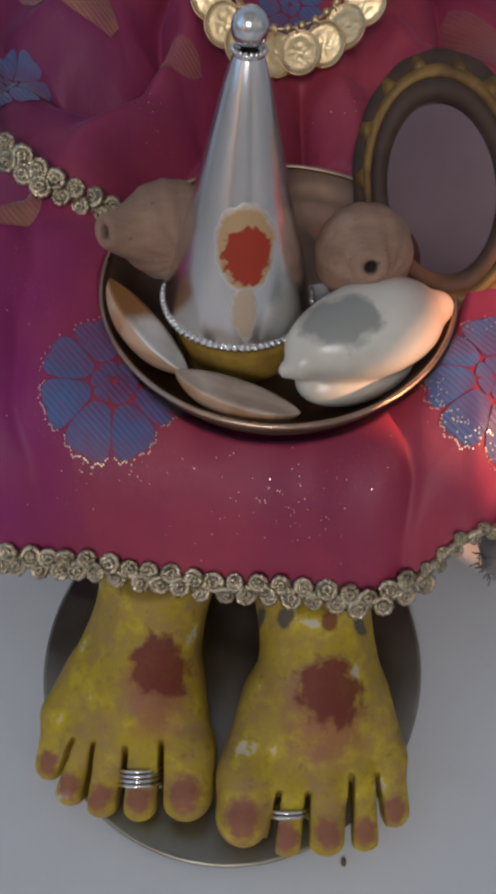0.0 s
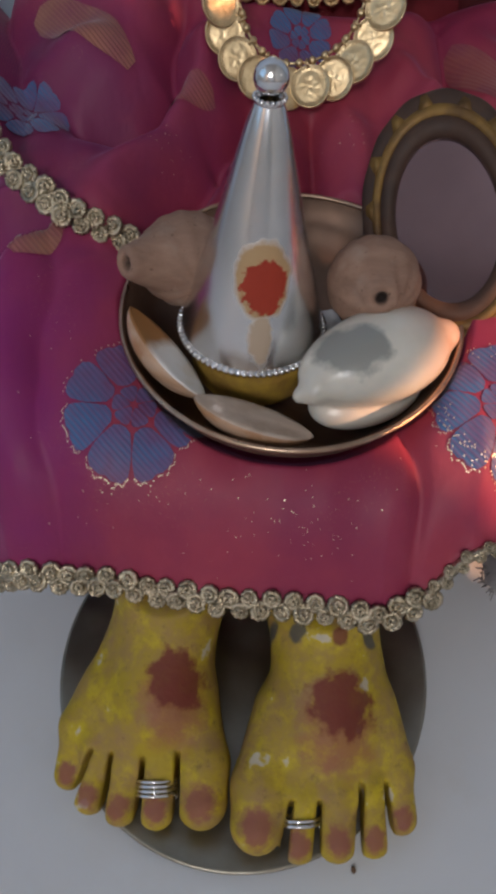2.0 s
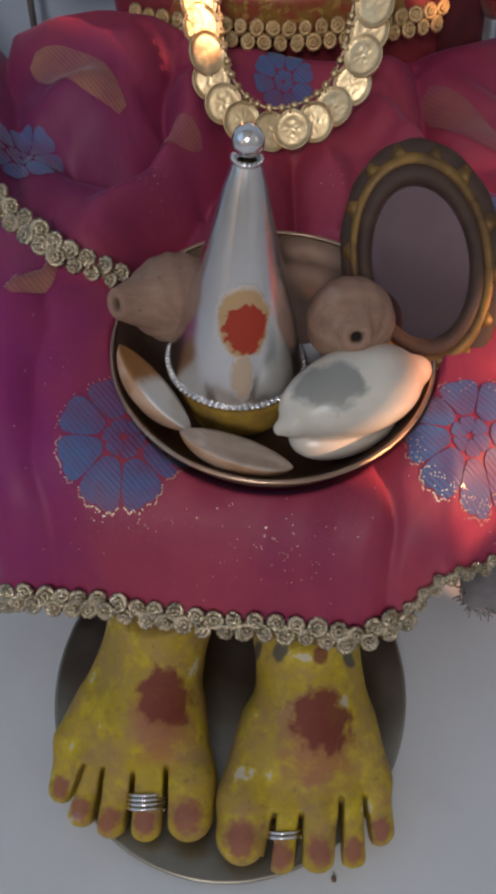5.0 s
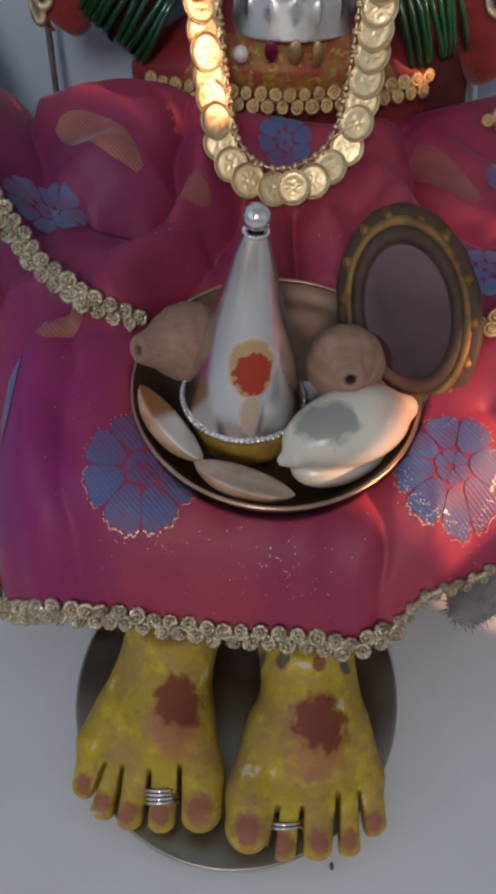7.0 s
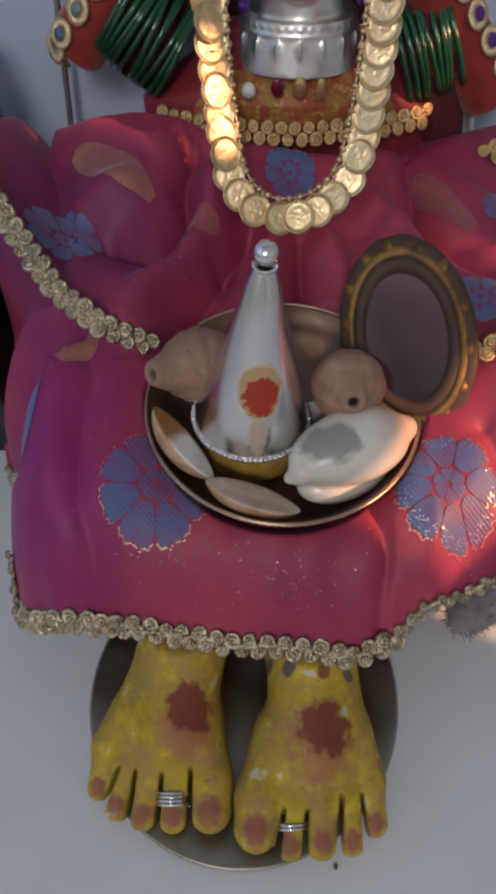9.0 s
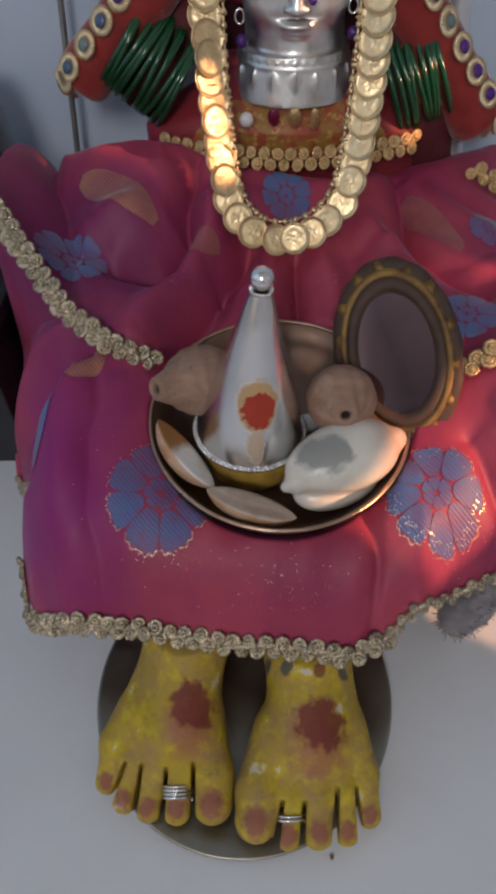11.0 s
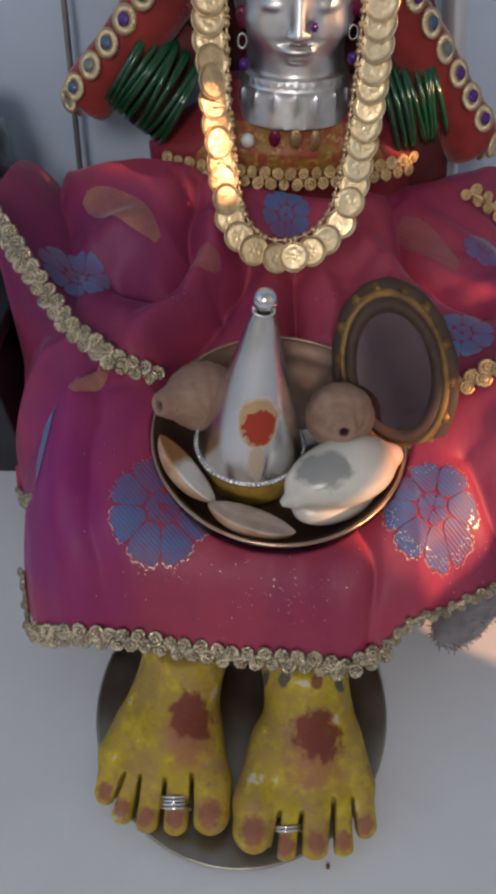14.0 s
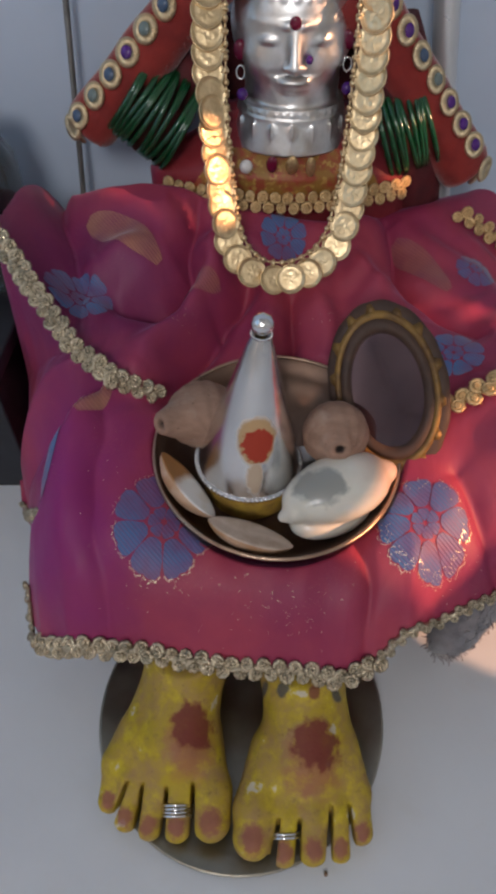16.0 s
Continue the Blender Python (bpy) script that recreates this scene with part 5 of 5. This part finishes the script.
def sleeve(shoulder, wrist, r, stones, offset, label):
    s, w = Vector(shoulder), Vector(wrist)
    ob = thing("sleeve", w, label, "sleeve", "sleeves of the figure")
    d = (w - s).normalized()
    pts = [s.lerp(w, t) for t in np.linspace(0, 1, 22)] + [w + d * 0.004, w + d * 0.0065, w + d * 0.0075]

    def radius(t):
        i = t * 24
        return r * (1.0 if i < 21 else (1.0, 0.94, 0.72, 0.15)[min(3, int(round(i - 21)))]) * (1 + 0.03 * math.sin(t * 17))

    part("cloth", tube(pts, radius, 28), VELVET, ob)
    face = Vector((0, -0.80, 0.60))
    face = (face - d * face.dot(d)).normalized()
    side = d.cross(face).normalized()
    face = (face + side * offset).normalized()
    rnd = random.Random(5)
    n = 0
    for p, _ in along([s, w], 0.0172):
        disc = placed("sequin", DISC, frame_of(face + Vector((rnd.gauss(0, 0.08), 0, rnd.gauss(0, 0.08))), p + face * (r + 0.0004)), ob)
        gem = new("stone", stones[n % len(stones)])
        gem.parent = disc
        gem.location = (0, 0, 0.0016)
        n += 1
    for t in (0.5, 1.1):  # the last discs wrap round the cuff
        f = (face * math.cos(t) + d * math.sin(t)).normalized()
        placed("sequin", DISC, frame_of(f, w + face * r * math.cos(t) * 0.98 + d * (0.004 + 0.0055 * math.sin(t))), ob)
    # frayed seam
    bm = bmesh.new()
    for k in range(70):
        q = s.lerp(w, rnd.random())
        g = (face * 0.35 + side * (1 if offset <= 0 else -1) + Vector((rnd.gauss(0, 0.15),) * 3)).normalized()
        tube([q + g * r * 0.97, q + g * (r + 0.0012 + 0.0012 * rnd.random())], 0.0004, 4, bm)
    tagged(part("frayed_seam", bm, VELVET, ob), "frayed red seam threads", kind="stuff")
    return ob


sleeve((-0.018, 0.412, 0.322), (-0.106, 0.412, 0.236), 0.0170, STONES, 0.15, "red velvet sleeve with a row of gold-ringed blue-grey sequins")
sleeve((0.0600, 0.412, 0.3105), (0.1475, 0.412, 0.2085), 0.0180, STONES_RIGHT, -0.30, "red velvet sleeve with a row of gold-ringed purple sequins")

BANGLE = mesh_of("glass_ring", torus(Matrix(), 0.0295, 0.0018, 48, 8), GLASS_GREEN)


def bangles(at, run, count, step, label):
    run = Vector(run).normalized()
    n = run.cross(Vector((0, 1, 0))).normalized()
    rnd = random.Random(count)
    for k in range(count):
        p = Vector(at) + n * step * (k - count / 2)
        m = frame_of(n + run * rnd.gauss(0, 0.06) + Vector((0, rnd.gauss(0, 0.04), 0)), p)
        ob = new("glass_bangle", BANGLE)
        ob.matrix_basis = m
        tagged(ob, label, "bangle", "green bangles")


bangles((-0.0650, 0.418, 0.2445), (0.62, 0, 0.78), 12, 0.0036, "dark green glass bangle hung beside the sleeve")
bangles((0.1010, 0.416, 0.2330), (-0.36, 0, 0.93), 9, 0.0037, "dark green glass bangle hung beside the sleeve")


def forearm(a, b, r, label):
    return solid("forearm_fill", tube([Vector(a).lerp(Vector(b), t) for t in np.linspace(0, 1, 12)], lambda t: r * (0.55 + 0.45 * math.sin(math.pi * min(0.9, 0.2 + 0.7 * t))), 20), MAROON, label, "cloth wrap", "forearm wraps")


# dark wraps, added to fill in the shade under the bangles
forearm((-0.035, 0.425, 0.272), (-0.078, 0.425, 0.215), 0.018, "dark crimson forearm wrap, added as shade fill inside the bangles")
forearm((0.083, 0.425, 0.290), (0.122, 0.418, 0.176), 0.025, "dark crimson forearm wrap, added as shade fill inside the bangles")

# ---- things round the figure ----
solid("thin_rod", tube([Vector((-0.150, 0.445, 0.0)).lerp(Vector((-0.098, 0.462, 0.52)), t) for t in np.linspace(0, 1, 20)], 0.0021, 10), ROD, "thin grey metal rod leaning on the back wall", "rod")
solid("steel_pole", tube([Vector((0.175, 0.440, 0.0)).lerp(Vector((0.098, 0.452, 0.45)), t) for t in np.linspace(0, 1, 20)], 0.0085, 24), STEEL, "pale polished steel pole standing behind the figure", "pole")

# dark block, added to fill the dark area left of the saree
stand = thing("dark_filler", (-0.225, 0.36, 0.0), "dark block added to fill the dark area beside the saree", "stand")
part("top", slab((-0.300, 0.282, 0.118), (-0.168, 0.440, 0.130), 0.002), BLACK, stand)
part("body", slab((-0.292, 0.288, 0.0), (-0.176, 0.432, 0.117), 0.002), BLACK, stand)

jar = thing("glass_jar", (-0.200, 0.40, 0.130), "square glass jar with dark contents and a crusted brown lid", "jar")


def square_ring(half, z, corner=0.25, seg=48):
    out = []
    for k in range(seg):
        a = 2 * math.pi * k / seg
        c, s = math.cos(a), math.sin(a)
        f = (abs(c) ** 6 + abs(s) ** 6) ** (-1 / 6)
        out.append(Vector((-0.200 + half * f * c, 0.395 + half * f * s, z)))
    return out


part("glass", rings_mesh([square_ring(h, z) for h, z in ((0.030, 0.1305), (0.0335, 0.133), (0.0335, 0.215), (0.029, 0.224), (0.026, 0.230), (0.0235, 0.230), (0.0265, 0.222), (0.0308, 0.213), (0.0308, 0.136), (0.0, 0.1345))], True, False), GLASS, jar, "clear thick glass")
part("contents", rings_mesh([square_ring(h, z) for h, z in ((0.028, 0.137), (0.0304, 0.139), (0.0304, 0.211), (0.026, 0.219), (0.001, 0.220))]), SOOT, jar, "dark grainy contents")
bm = rings_mesh([square_ring(h, z) for h, z in ((0.0225, 0.222), (0.0232, 0.231), (0.0285, 0.232), (0.0290, 0.240), (0.026, 0.246), (0.014, 0.248), (0.001, 0.247))])
part("lid", bm, CORK, jar, "crusted brown lid")


def felt_flap():
    bm = bmesh.new()
    rnd = random.Random(6)
    a, b = Vector((0.117, 0.142, 0.0180)), Vector((0.240, 0.240, 0.075))
    pts = [a.lerp(b, t) + Vector((0, 0, 0.008 * math.sin(3 * t))) for t in np.linspace(0, 1, 24)]
    tube(pts, lambda t: 0.0150 * math.sqrt(max(0.02, 1 - max(0.0, 1 - t * 9) ** 2)), 22, bm)
    for v in bm.verts:
        v.co += v.normal * 0.0 + Vector((rnd.gauss(0, 0.0004), rnd.gauss(0, 0.0004), rnd.gauss(0, 0.0004)))
    return bm


roll = thing("felt_roll", (0.12, 0.135, 0.0), "soft grey felt roll with a fuzzy edge beside the hem", "cloth roll")
part("roll", felt_flap(), FELT, roll)
bm = bmesh.new()
rnd = random.Random(8)
for k in range(1400):
    t = rnd.random() ** 1.1
    c = Vector((0.117, 0.142, 0.0180)).lerp(Vector((0.240, 0.240, 0.075)), t) + Vector((0, 0, 0.008 * math.sin(3 * t)))
    a = rnd.random() * 6.28
    side = Vector((0.63, -0.77, 0)) * math.cos(a) + Vector((0, 0, 1)) * math.sin(a)
    r = 0.0150 * math.sqrt(max(0.02, 1 - max(0.0, 1 - t * 9) ** 2))
    tip = c + side * (r + 0.0018 + 0.0012 * rnd.random()) + Vector((rnd.gauss(0, 0.001),) * 3)
    if tip.z > 0.0008:
        tube([c + side * r * 0.9, tip], 0.00035, 3, bm, False)
tagged(part("fuzz", bm, FELT, roll), "short grey fuzz", kind="stuff")
